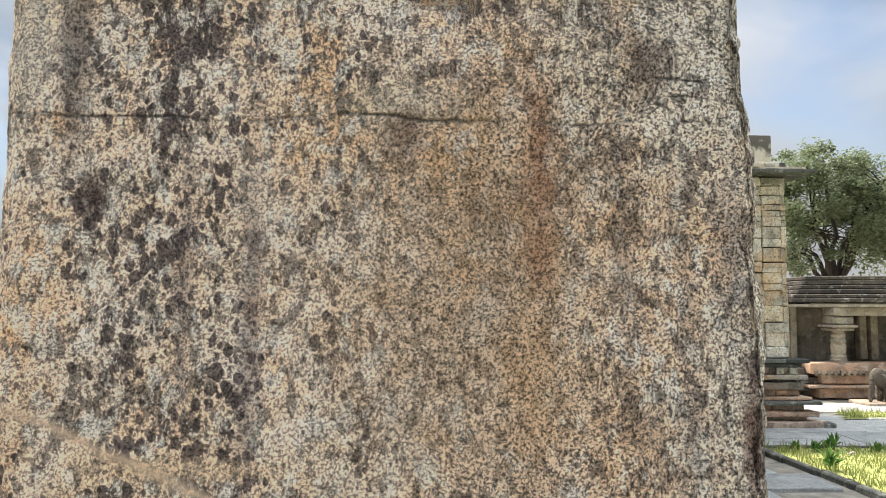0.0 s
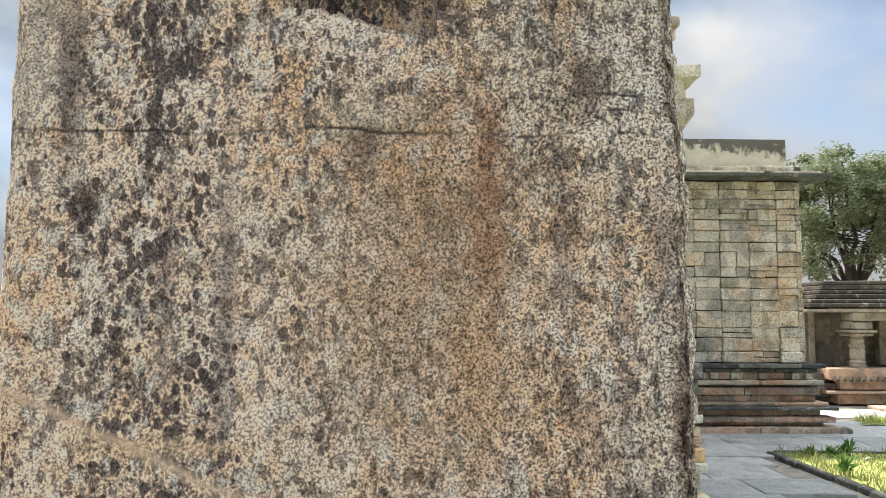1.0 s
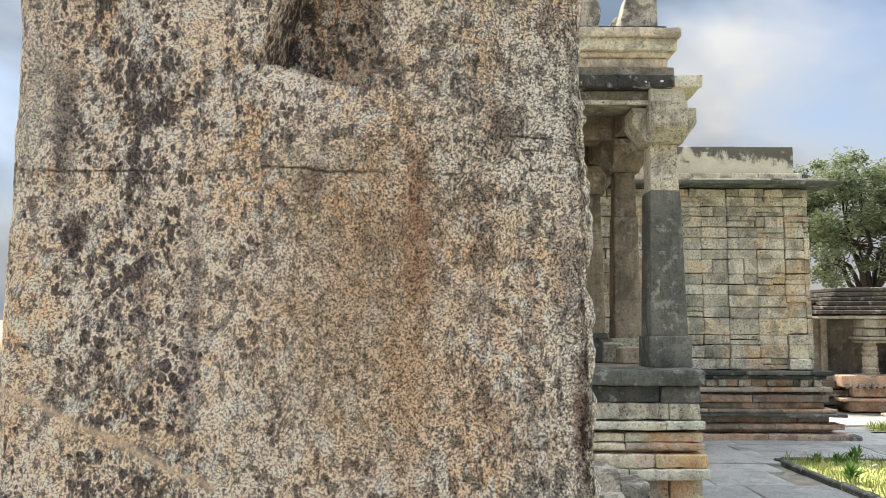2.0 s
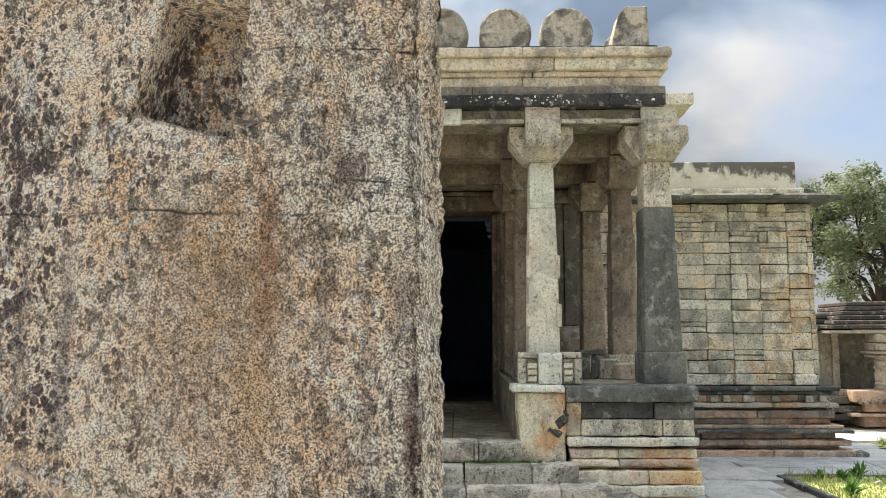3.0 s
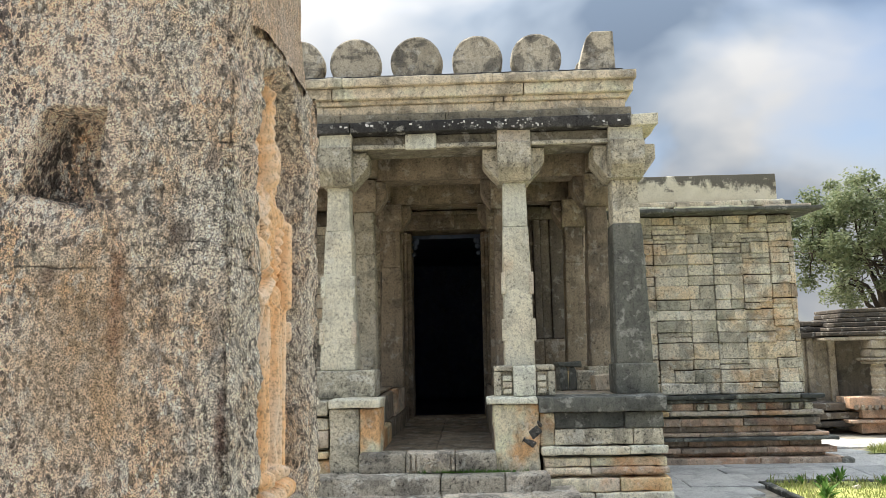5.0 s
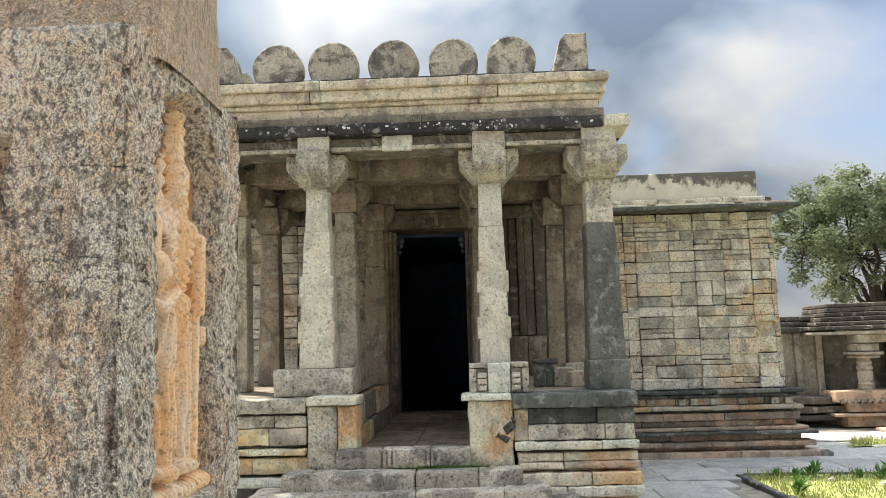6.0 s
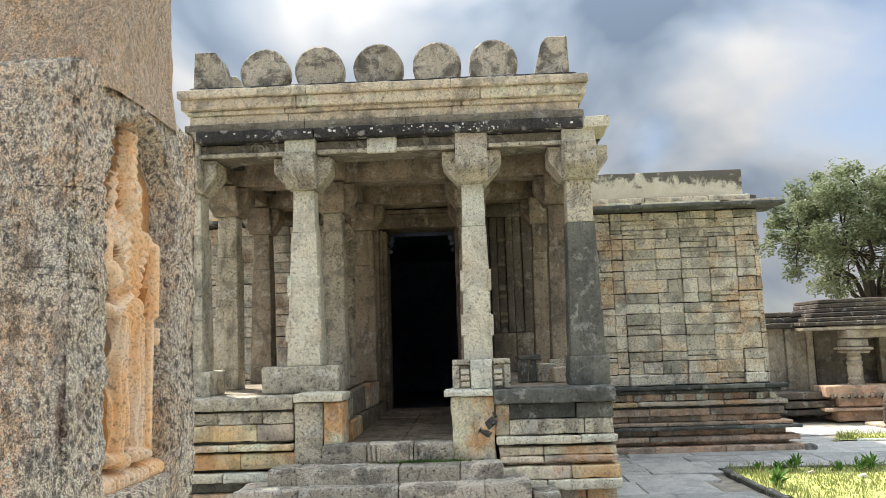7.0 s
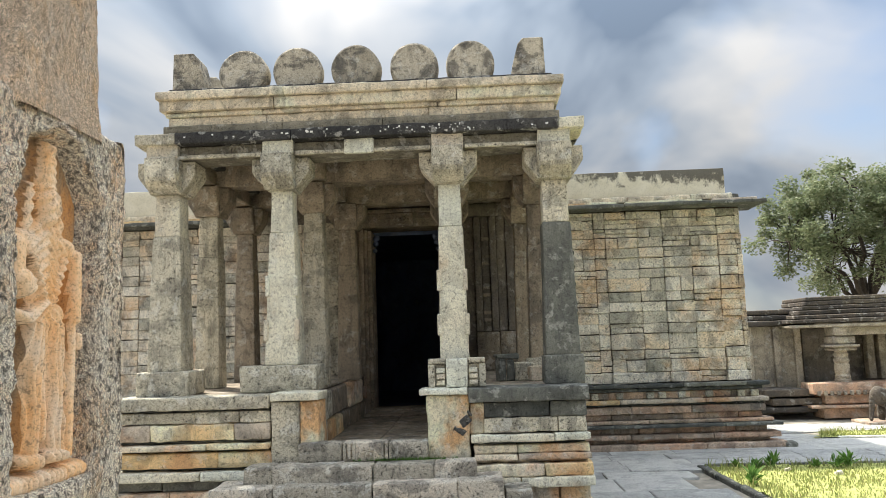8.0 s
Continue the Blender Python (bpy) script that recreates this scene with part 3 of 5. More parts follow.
for wx, wy, wt, wn, ws in ((3.98, 7.12, 0.22, 46, 1), (5.2, 7.95, 0.16, 30, 2), (5.35, 8.0, 0.2, 34, 3), (4.35, 8.05, 0.15, 26, 4), (4.55, 8.1, 0.19, 30, 5), (4.15, 8.12, 0.12, 22, 6), (5.0, 8.02, 0.12, 20, 7)):
    weed(wx, wy, wt, wn, ws)
for wx, wy in ((4.62, 7.85), (5.05, 7.6)):
    part("loose_stone", block(0.08, 0.05, 0.04, 0.015, 0.02), M_PALE, at=(wx, wy, 0.02))
for ob in [o for o in scene.objects if o.name.startswith("loose_stone")]:
    tagged(ob, "small pale loose stone lying in the grass", "stone", "stones in the lawn")


# ---- the near pillar ----
def pillar_front(z):
    return 0.588 + (z - 1.7) * 0.045


def in_quad(p, quad):
    """Signed depth inside a convex quad given anticlockwise."""
    best = 9.0
    for (ax, ay), (bx, by) in zip(quad, quad[1:] + quad[:1]):
        ex, ey = bx - ax, by - ay
        best = min(best, (ex * (p[1] - ay) - ey * (p[0] - ax)) / math.hypot(ex, ey))
    return best


NOTCH = [(-0.066, 1.786), (0.054, 1.756), (0.068, 1.918), (-0.026, 1.922)]
NICHE = [(0.70, 1.25), (1.06, 1.25), (1.06, 1.93), (0.96, 2.055), (0.86, 2.075), (0.74, 2.03), (0.70, 1.90)]


def build_pillar():
    holder = thing("stone_pillar", "weathered granite pillar crusted with dark lichen, carved on one side", "pillar")
    zs = list(np.arange(0, 1.12, 0.07)) + list(np.arange(1.12, 2.105, 0.0045)) + [2.109, 2.113, 2.117, 2.120, 2.1225]
    fr = np.linspace(0, 1, 140)
    sd = np.linspace(0, 1, 140)
    verts, faces = [], []
    ring = None
    for z in zs:
        xl = -0.314 - (z - 1.6) * 0.03
        yf = pillar_front(z)
        shrink = max(0.0, (z - 2.103)) ** 2 * 28
        corners = [Vector((xl, yf)), Vector((0.274 + (1.75 - z) * 0.016, yf)), Vector((0.277, 1.205)), Vector((xl + 0.01, 1.205))]
        pts = []
        for i in range(4):
            a, b = corners[i], corners[(i + 1) % 4]
            d = (b - a)
            long = d.length
            d.normalize()
            out = Vector((d.y, -d.x))
            for s in (fr if i == 0 else sd if i == 1 else np.linspace(0, 1, 16 if i == 2 else 40))[:-1]:
                p = a + d * (s * long)
                # rounded arrises
                e = min(s, 1 - s) * long
                rad = 0.022
                push = -((rad - e) ** 2 / (2 * rad)) if e < rad else 0.0
                q = Vector((p.x, p.y, z))
                skin = noise.noise(q * 7) * 0.006 + noise.noise(q * 21) * 0.0035 + noise.noise(q * 55) * 0.0026 + noise.noise(q * 110) * 0.0018
                if i == 0:
                    # worn hollows, a chipped arris low on the right, the square socket
                    skin += 0.004 * noise.noise(Vector((q.x * 14, 3, z * 4)))
                    if p.x > 0.22:
                        skin -= 0.012 * max(0, noise.noise(Vector((1, 2, z * 9)))) * (p.x - 0.22) / 0.05
                    n = in_quad((p.x + 0.0015 * noise.noise(q * 40), z + 0.002 * noise.noise(q * 30 + Vector((5, 0, 0)))), NOTCH)
                    if n > 0:
                        soft = min(1.0, n / (0.004 if p.x > 0 else 0.007))
                        skin -= 0.07 * soft + 0.006 * noise.noise(q * 35)
                    elif n > -0.05 and z < 1.79:
                        skin -= 0.008 * (1 + n / 0.05)
                if i == 1:
                    skin = skin * 2.0 + 0.004 * noise.noise(Vector((q.x, q.y * 45, z * 22)))
                    n = in_quad((p.y + 0.008 * noise.noise(q * 25), z), NICHE)
                    if n > 0:
                        skin -= 0.078 * min(1, n / 0.02)
                    elif n > -0.05:
                        skin += 0.006
                pts.append(Vector((p.x + out.x * (skin + push - shrink), p.y + out.y * (skin + push - shrink), z)))
        base = len(verts)
        verts += pts
        m = len(pts)
        if ring is not None:
            faces += [(ring + k, ring + (k + 1) % m, base + (k + 1) % m, base + k) for k in range(m)]
        ring = base
    middle = Vector((-0.01, 0.89, 2.124))
    for k_in in (0.02, 0.06, 0.15, 0.4, 0.8):
        base = len(verts)
        verts += [p.lerp(middle, k_in) + Vector((0, 0, 0.0012 * (1 if k_in < 0.5 else 0.5))) for p in pts]
        faces += [(ring + k, ring + (k + 1) % m, base + (k + 1) % m, base + k) for k in range(m)]
        ring = base
    verts.append(middle)
    faces += [(ring + k, ring + (k + 1) % m, len(verts) - 1) for k in range(m)]
    grid_part("block", verts, faces, M_PILLAR, holder)
    # upper shaft, set back, worn round
    verts, faces, ring = [], [], None
    for z in list(np.arange(2.09, 2.75, 0.012)) + list(np.arange(2.76, 3.4, 0.06)):
        base = len(verts)
        m = 180
        grow = max(0, 0.03 - (z - 2.1) * 0.3)
        for k in range(m):
            a = 2 * math.pi * k / m
            c, s = math.cos(a), math.sin(a)
            p = 8.0
            rad = (abs(c) ** p + abs(s) ** p) ** (-1 / p)
            taper = 1 - (z - 2.1) * 0.06
            x, y = -0.012 + c * rad * (0.288 + grow * 0.3) * taper, 0.885 + s * rad * (0.205 + grow * 0.3) * taper
            q = Vector((x, y, z))
            w = 1 + 0.03 * noise.noise(q * 5) + 0.014 * noise.noise(q * 18) + 0.006 * noise.noise(q * 50)
            verts.append(((x + 0.012) * w - 0.012, (y - 0.885) * w + 0.885, z))
        if ring is not None:
            faces += [(ring + k, ring + (k + 1) % m, base + (k + 1) % m, base + k) for k in range(m)]
        ring = base
    faces.append(list(range(ring, ring + m)))
    grid_part("shaft", verts, faces, M_SHAFT, holder, "bare brown granite shaft above the block")
    # the carving: a robed standing form, kept plain
    ny, nz = 130, 280
    lumps = (  # y0, z0, y1, z1, radius at each end, height
        (0.868, 1.935, 0.866, 2.025, 0.040, 0.026, 0.036), (0.871, 1.902, 0.871, 1.868, 0.044, 0.034, 0.043),
        (0.871, 1.86, 0.871, 1.83, 0.022, 0.026, 0.026), (0.818, 1.93, 0.806, 1.83, 0.014, 0.020, 0.022), (0.924, 1.92, 0.936, 1.825, 0.014, 0.020, 0.024),
        (0.775, 1.798, 0.972, 1.798, 0.036, 0.036, 0.030), (0.872, 1.79, 0.872, 1.63, 0.085, 0.062, 0.030),
        (0.752, 1.785, 0.748, 1.712, 0.033, 0.034, 0.041), (0.760, 1.712, 0.775, 1.700, 0.036, 0.036, 0.050), (0.735, 1.640, 0.795, 1.628, 0.014, 0.018, 0.042), (0.795, 1.628, 0.850, 1.664, 0.017, 0.012, 0.042),
        (0.800, 1.770, 0.860, 1.655, 0.008, 0.008, 0.040), (0.940, 1.775, 0.890, 1.66, 0.007, 0.007, 0.037),
        (0.836, 1.64, 0.826, 1.34, 0.036, 0.028, 0.034), (0.910, 1.64, 0.914, 1.33, 0.037, 0.030, 0.036), (0.870, 1.63, 0.869, 1.36, 0.009, 0.014, 0.028),
        (0.990, 1.785, 0.994, 1.63, 0.023, 0.019, 0.040), (0.992, 1.63, 0.986, 1.31, 0.015, 0.018, 0.032), (1.014, 1.590, 1.014, 1.563, 0.013, 0.013, 0.036), (0.958, 1.61, 0.957, 1.31, 0.009, 0.010, 0.026),
        (0.795, 1.318, 0.842, 1.312, 0.018, 0.024, 0.044), (0.895, 1.316, 0.940, 1.312, 0.022, 0.018, 0.044), (0.735, 1.268, 1.035, 1.268, 0.026, 0.026, 0.040), (0.748, 1.60, 0.748, 1.30, 0.024, 0.026, 0.012))
    verts, faces, high_up = [], [], []
    for k in range(nz + 1):
        z = 1.243 + (2.068 - 1.243) * k / nz
        for j in range(ny + 1):
            y = 0.695 + (1.065 - 0.695) * j / ny
            h = 0.0
            for ya, za, yb, zb, ra, rb, high in lumps:
                dy, dz = yb - ya, zb - za
                u = max(0, min(1, ((y - ya) * dy + (z - za) * dz) / (dy * dy + dz * dz + 1e-9)))
                d = math.hypot(y - ya - u * dy, z - za - u * dz)
                rad = ra + (rb - ra) * u
                if d < rad:
                    h = max(h, high * (1 - (d / rad) ** 3.5))
            q = Vector((1, y, z))
            folds = 0.0
            if 0.78 < y < 0.96 and h > 0.01:
                folds = 0.0032 * math.sin(y * 330 + 6 * noise.noise(q * 9)) if z < 1.62 else 0.0016 * math.sin((z + abs(y - 0.87) * 0.9) * 230 + 5 * noise.noise(q * 8))
            if 1.93 < z < 2.0 and h > 0.01:
                folds = 0.0008 * math.sin(z * 300)
            x = 0.272 + (y - 0.6) * 0.006 - 0.058 + h * 1.25 + folds * 2.2 + noise.noise(q * 30) * 0.0015 + noise.noise(q * 80) * 0.0012
            verts.append((x, y, z))
            high_up.append(h)
    w = ny + 1
    faces = [(k * w + j, k * w + j + 1, (k + 1) * w + j + 1, (k + 1) * w + j) for k in range(nz) for j in range(ny)]
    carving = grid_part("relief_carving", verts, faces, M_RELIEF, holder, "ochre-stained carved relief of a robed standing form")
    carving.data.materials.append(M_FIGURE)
    # low faces get the ground colour with the recess shade painted in
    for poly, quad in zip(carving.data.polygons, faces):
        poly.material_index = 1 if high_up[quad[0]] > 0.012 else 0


build_pillar()


# ---- porch columns ----
def taper(wb, wt, h):
    def f(p):
        k = (wb + (wt - wb) * (p.z / h + 0.5)) / wb
        return (p.x * k, p.y * k, p.z)
    return f


def bracket(parent, z0, z1, reach, thick, material):
    """Two crossing corbel arms with curved undersides."""
    h = z1 - z0
    prof = [(-reach, z1), (-reach, z0 + h * 0.56), (-reach * 0.93, z0 + h * 0.46), (-thick * 0.5, z0 + h * 0.03), (-thick * 0.46, z0)]
    prof = prof + [(-u, z) for u, z in reversed(prof)]
    parent = part("capital", block(thick * 0.9, thick * 0.9, h - 0.02, 0.01, 0.0), material, parent, at=(0, 0, (z0 + z1) / 2))
    prof = [(u, z - (z0 + z1) / 2) for u, z in prof]
    z1 -= (z0 + z1) / 2
    part("bracket_arm", prism(prof, thick, "x"), material, parent)
    part("bracket_arm", prism([(u * 0.97, z + (0.003 if z < z1 else -0.003)) for u, z in prof], thick * 0.98, "y"), material, parent)


def column(x, y, base, top, wb, wt, group, lower=None, upper=None, joint=2.62, notches=False, label="", reach=0.29, cap=None):
    lower, upper, cap = lower or M_COLUMN, upper or M_PALE, cap or M_COLUMN
    c = thing("stone_column", label or "square tapered grey stone column under a corbel bracket", "column", group, at=(x, y, 0))
    wj = wb + (wt - wb) * (joint - base) / (top - base)
    m = worn(wb, wb, joint - base, 0.014, 0.11, 0.006, 6, taper(wb, wj, joint - base))
    link_mesh("shaft", m, lower, c, at=(0, 0, (base + joint) / 2))
    m = worn(wj * 0.93, wj * 0.93, top - joint, 0.012, 0.11, 0.005, 6, taper(wj, wt, top - joint))
    link_mesh("neck", m, upper, c, at=(0, 0, (top + joint) / 2))
    if notches:
        for z in (joint - 0.52, joint - 0.94):
            for s in (-1, 1):
                wz = wb + (wt - wb) * (z - base) / (top - base)
                part("chamfer_stop", block(0.045, 0.05, 0.2, 0.008, 0.002), lower, c, at=(s * (wz / 2 - 0.002), -wz / 2 + 0.01, z))
    bracket(c, top, top + 0.32, reach, wt * 1.3, cap)
    return c


FRONT_Y = 6.45
G = "columns of the porch"
for cx, wb, wt, lo, up, lab, base in (
        (-1.70, 0.33, 0.25, M_COLUMN, M_PALE, "square tapered grey-green corner column of the porch", 1.34),
        (-0.58, 0.32, 0.215, M_PALE, M_PALE, "pale square tapered column with notched edges by the steps", 1.37),
        (1.05, 0.28, 0.225, M_PALE, M_PALE, "pale ochre-stained square column by the steps", 1.12),
        (2.06, 0.32, 0.25, M_SLATE, M_COLUMN, "blackened square corner column with carved bands", 1.38)):
    col = column(cx, FRONT_Y, base, 3.05, wb, wt, G, lo, up, 2.64, abs(cx) < 1.2, lab)
    part("capital_boss", prism([(-0.325, 3.38), (-0.325, 3.19), (-0.31, 3.15), (-0.2, 3.052), (-0.15, 3.052), (-0.15, 3.38)], 0.30, "x"), M_COLUMN, col)
    part("abacus", block(0.30, 0.24, 0.19, 0.01, 0.005), M_PALE, col, at=(0, -0.145, 3.478))
    if cx > 2:
        for z in (1.72, 1.79, 1.86, 2.04, 2.2, 2.34):
            part("carved_band", block(0.02, 0.16, 0.035, 0.006, 0.003), M_SLATE, col, at=(0.158 - (z - 1.4) * 0.015, -0.03, z))
# east and rear columns take the inner stone, their shade put into its colour
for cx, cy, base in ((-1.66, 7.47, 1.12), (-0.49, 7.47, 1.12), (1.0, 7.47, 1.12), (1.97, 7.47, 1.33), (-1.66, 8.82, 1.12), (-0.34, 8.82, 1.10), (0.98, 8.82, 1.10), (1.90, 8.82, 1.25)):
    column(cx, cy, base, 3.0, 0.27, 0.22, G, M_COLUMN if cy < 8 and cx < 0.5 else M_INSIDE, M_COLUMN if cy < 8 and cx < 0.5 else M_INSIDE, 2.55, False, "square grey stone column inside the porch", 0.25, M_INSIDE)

# bases of the outer columns
for x0, x1, y0, y1, z0, z1, mt, lab in (
        (-1.93, -1.44, 6.2, 6.68, 1.115, 1.345, M_COLUMN, "worn grey base block under the corner column"),
        (-0.96, -0.24, 6.22, 6.66, 1.125, 1.37, M_COLUMN, "wide greenish base block under a column"),
        (1.88, 2.25, 6.27, 6.64, 1.115, 1.385, M_SLATE, "dark base block under the corner column"),
        (1.80, 2.12, 7.30, 7.64, 1.115, 1.335, M_COLUMN, "worn base block under an inner column"),
        (1.75, 2.05, 8.66, 8.98, 1.115, 1.255, M_COURSE, "rough stone footing under an inner column")):
    tagged(box_part("column_base", x0, x1, y0, y1, z0, z1, mt, r=0.02, amp=0.008), lab, "base block", "bases of the columns")


def seat_back():
    s = thing("carved_seat_end", "carved pale stone seat end round the foot of a column", "carved block")
    box_part("centre_panel", 0.972, 1.165, 6.075, 6.20, 1.127, 1.385, M_PALE, s)
    for x0, x1 in ((0.808, 0.968), (1.169, 1.33)):
        box_part("side_panel", x0, x1, 6.14, 6.22, 1.127, 1.34, M_COLUMN, s)
        box_part("top_ledge", x0, x1, 6.09, 6.22, 1.343, 1.39, M_COLUMN, s)
        out = x0 if x0 < 1 else x1 - 0.06
        box_part("end_post", out, out + 0.06, 6.10, 6.137, 1.127, 1.34, M_COLUMN, s)
        inn = 0.885 if x0 < 1 else 1.18
        for z in (1.15, 1.205, 1.26):
            box_part("small_moulding", inn, inn + 0.075, 6.105, 6.138, z, z + 0.042, M_PALE, s, r=0.006)


seat_back()
for x, y, z, w, d, h, rz, mt in ((1.50, 7.05, 1.24, 0.07, 0.16, 0.24, 12, M_SLATE), (1.60, 7.02, 1.23, 0.06, 0.12, 0.22, -14, M_SLATE), (1.56, 7.05, 1.37, 0.24, 0.2, 0.05, 6, M_SLATE), (1.74, 7.1, 1.21, 0.2, 0.16, 0.19, 0, M_COLUMN), (1.86, 6.95, 1.19, 0.16, 0.2, 0.15, 8, M_COURSE)):
    ob = part("stone_fragment", block(w, d, h, 0.012, 0.012), mt)
    ob.matrix_world = pose(x, y, z, 0, 0, rz)
    tagged(ob, "broken dark piece of a stone seat on the platform", "stone fragment", "broken seat pieces")


# ---- porch platforms, front courses laid stone by stone ----
def course(parent, x0, x1, y0, y1, z0, z1, lengths, material, name="course_stone", r=0.012):
    x, i = x0, 0
    while x < x1 - 0.02:
        w = lengths[i % len(lengths)] * rng.uniform(0.9, 1.12)
        e = x1 if x1 - (x + w) < 0.18 else x + w
        dy = rng.uniform(-0.008, 0.008)
        mesh = worn(e - x - 0.005, y1 - y0, z1 - z0 - 0.004, r, 0.07, 0.012 if z1 - z0 > 0.05 else 0.006, 9.0)
        mesh.name = name
        link_mesh(name, mesh, material, parent, at=((x + e) / 2, (y0 + y1) / 2 + dy, (z0 + z1) / 2))
        x, i = e, i + 1


def platform(name, x0, x1, inner0, inner1, label, seed):
    p = thing(name, label, "platform")
    part("core", plain_box(inner0, inner1, 6.12, 9.98, 0.0, 1.09), M_JOINT, p)
    box_part("floor_slab", inner0 - 0.0, inner1, 6.33, 9.97, 1.094, 1.118, M_INSIDE, p, r=0.006, step=0.4, amp=0.003)
    return p


right = platform("porch_platform", 0.8, 2.2, 0.86, 2.14, "raised stone platform of the porch with projecting mouldings", 1)
left = platform("porch_platform", -1.98, -0.16, -1.96, -0.34, "raised stone platform of the porch with projecting mouldings", 2)
# (z0, z1, front y, x0, x1, stone lengths, material)
for z0, z1, fy, x0, x1, ls, mt in (
        (1.0, 1.125, 5.90, 1.165, 2.225, (1.2,), M_SLATE), (1.075, 1.130, 5.90, 0.735, 1.16, (0.5,), M_PALE),
        (0.865, 0.998, 5.96, 1.30, 2.20, (0.62, 0.4), M_SLATE), (0.728, 0.862, 5.955, 1.29, 2.195, (0.6, 0.36), M_COLUMN),
        (0.655, 0.722, 5.90, 1.175, 2.215, (0.65, 0.5), M_PALE), (0.63, 0.652, 6.0, 1.2, 2.18, (0.9,), M_SLATE), (0.555, 0.63, 5.945, 1.2, 2.20, (0.42, 0.7), M_COURSE), (0.50, 0.555, 5.90, 1.2, 2.215, (0.42, 0.7), M_COURSE),
        (0.475, 0.497, 5.985, 1.2, 2.17, (0.8,), M_COURSE), (0.365, 0.472, 5.89, 1.2, 2.225, (0.66, 0.4), M_COURSE), (0.275, 0.36, 5.87, 1.2, 2.235, (0.38, 0.5), M_PALE),
        (0.10, 0.272, 5.95, 1.2, 2.20, (0.8, 0.7), M_COURSE), (0.0, 0.10, 5.86, 1.2, 2.26, (0.8,), M_COURSE)):
    course(right, x0, x1, fy, 6.32, z0, z1, ls, mt)
for z0, z1, fy, x0, x1, ls, mt in (
        (1.005, 1.122, 5.92, -2.03, -0.60, (1.9,), M_COLUMN), (1.06, 1.138, 5.90, -0.596, -0.15, (0.6,), M_PALE),
        (0.99, 1.003, 6.0, -1.98, -0.62, (1.5,), M_SLATE), (0.885, 0.988, 5.965, -1.98, -0.60, (0.7, 0.36, 0.4), M_COLUMN), (0.735, 0.882, 5.955, -1.99, -0.60, (0.28, 0.72, 0.5), M_COURSE),
        (0.712, 0.733, 6.02, -1.97, -0.62, (1.4,), M_SLATE), (0.655, 0.710, 5.91, -2.0, -0.60, (0.9, 0.6), M_COURSE), (0.635, 0.652, 6.02, -1.97, -0.62, (1.4,), M_SLATE),
        (0.50, 0.632, 5.945, -1.99, -0.40, (0.85, 0.8), M_COURSE), (0.475, 0.497, 6.02, -1.96, -0.5, (1.4,), M_SLATE), (0.39, 0.472, 5.90, -2.02, -0.5, (0.85, 0.5), M_PALE), (0.30, 0.386, 5.98, -1.98, -0.5, (0.4, 0.7), M_SLATE),
        (0.12, 0.297, 5.93, -2.0, -0.5, (0.5, 0.8), M_COURSE), (0.0, 0.12, 5.88, -2.05, -0.5, (0.8,), M_COURSE)):
    course(left, x0, x1, fy, 6.32, z0, z1, ls, mt)
# piers beside the steps
box_part("pier", 0.795, 1.17, 5.94, 6.30, 0.50, 1.072, M_PIER, right, "ochre-stained eroded plaster pier", r=0.02, step=0.05, amp=0.016, freq=7)
box_part("pier", 1.172, 1.30, 5.968, 6.30, 0.725, 0.995, M_PIER, right, r=0.02, step=0.05, amp=0.014, freq=8)
# thin black blocks on the face: painted shade of holes broken into the pier
for x, z, w, h in ((1.13, 0.845, 0.075, 0.085), (1.085, 0.77, 0.09, 0.045), (1.17, 0.905, 0.05, 0.02)):
    part("broken_patch", block(w, 0.024, h, 0.008, 0.016), M_EAVE, right, at=(x, 5.936, z)).rotation_euler = (0, 0.7 + x * 3, 0)
box_part("pier", -0.592, -0.34, 5.945, 6.30, 0.50, 1.056, M_COLUMN, left, r=0.018, step=0.06, amp=0.01)
box_part("pier", -0.337, -0.17, 5.96, 6.30, 0.50, 1.056, M_PIER, left, r=0.02, step=0.05, amp=0.014, freq=8)
# inner side of the west platform, laid in stones
for y0, y1, z0, z1, mt in ((6.32, 6.9, 0.58, 0.8, M_PIER), (6.34, 7.1, 0.804, 1.09, M_COLUMN), (6.92, 7.7, 0.58, 0.79, M_COURSE), (7.12, 8.2, 0.80, 1.09, M_INSIDE), (7.72, 8.9, 0.58, 0.79, M_INSIDE), (8.22, 9.2, 0.80, 1.09, M_COURSE), (8.92, 9.9, 0.58, 0.79, M_INSIDE)):
    part("side_stone", block(0.14, y1 - y0, z1 - z0, 0.02, 0.012), mt, left, at=(-0.335 + rng.uniform(-0.02, 0.03), (y0 + y1) / 2, (z0 + z1) / 2))
for y0, y1 in ((6.32, 7.3), (7.31, 8.5), (8.51, 9.9)):
    part("side_stone", block(0.12, y1 - y0, 0.5, 0.02, 0.01), M_INSIDE, right, at=(0.855, (y0 + y1) / 2, 0.84))

# passage floor
passage = thing("passage_floor", "worn dark stone floor slabs leading to the doorway", "floor", kind="structure")
part("bed", plain_box(-0.4, 0.92, 6.02, 9.98, 0.0, 0.54), M_JOINT, passage)
for y0, y1, z in ((6.02, 6.7, 0.575), (6.7, 7.6, 0.58), (7.6, 8.4, 0.575), (8.4, 9.3, 0.585), (9.3, 9.98, 0.60)):
    for x0, x1 in ((-0.3, 0.25), (0.25, 0.83)):
        part("floor_stone", block(x1 - x0 - 0.008, y1 - y0 - 0.008, 0.05, 0.008, 0.004), M_INSIDE, passage, at=((x0 + x1) / 2, (y0 + y1) / 2, z - 0.02))


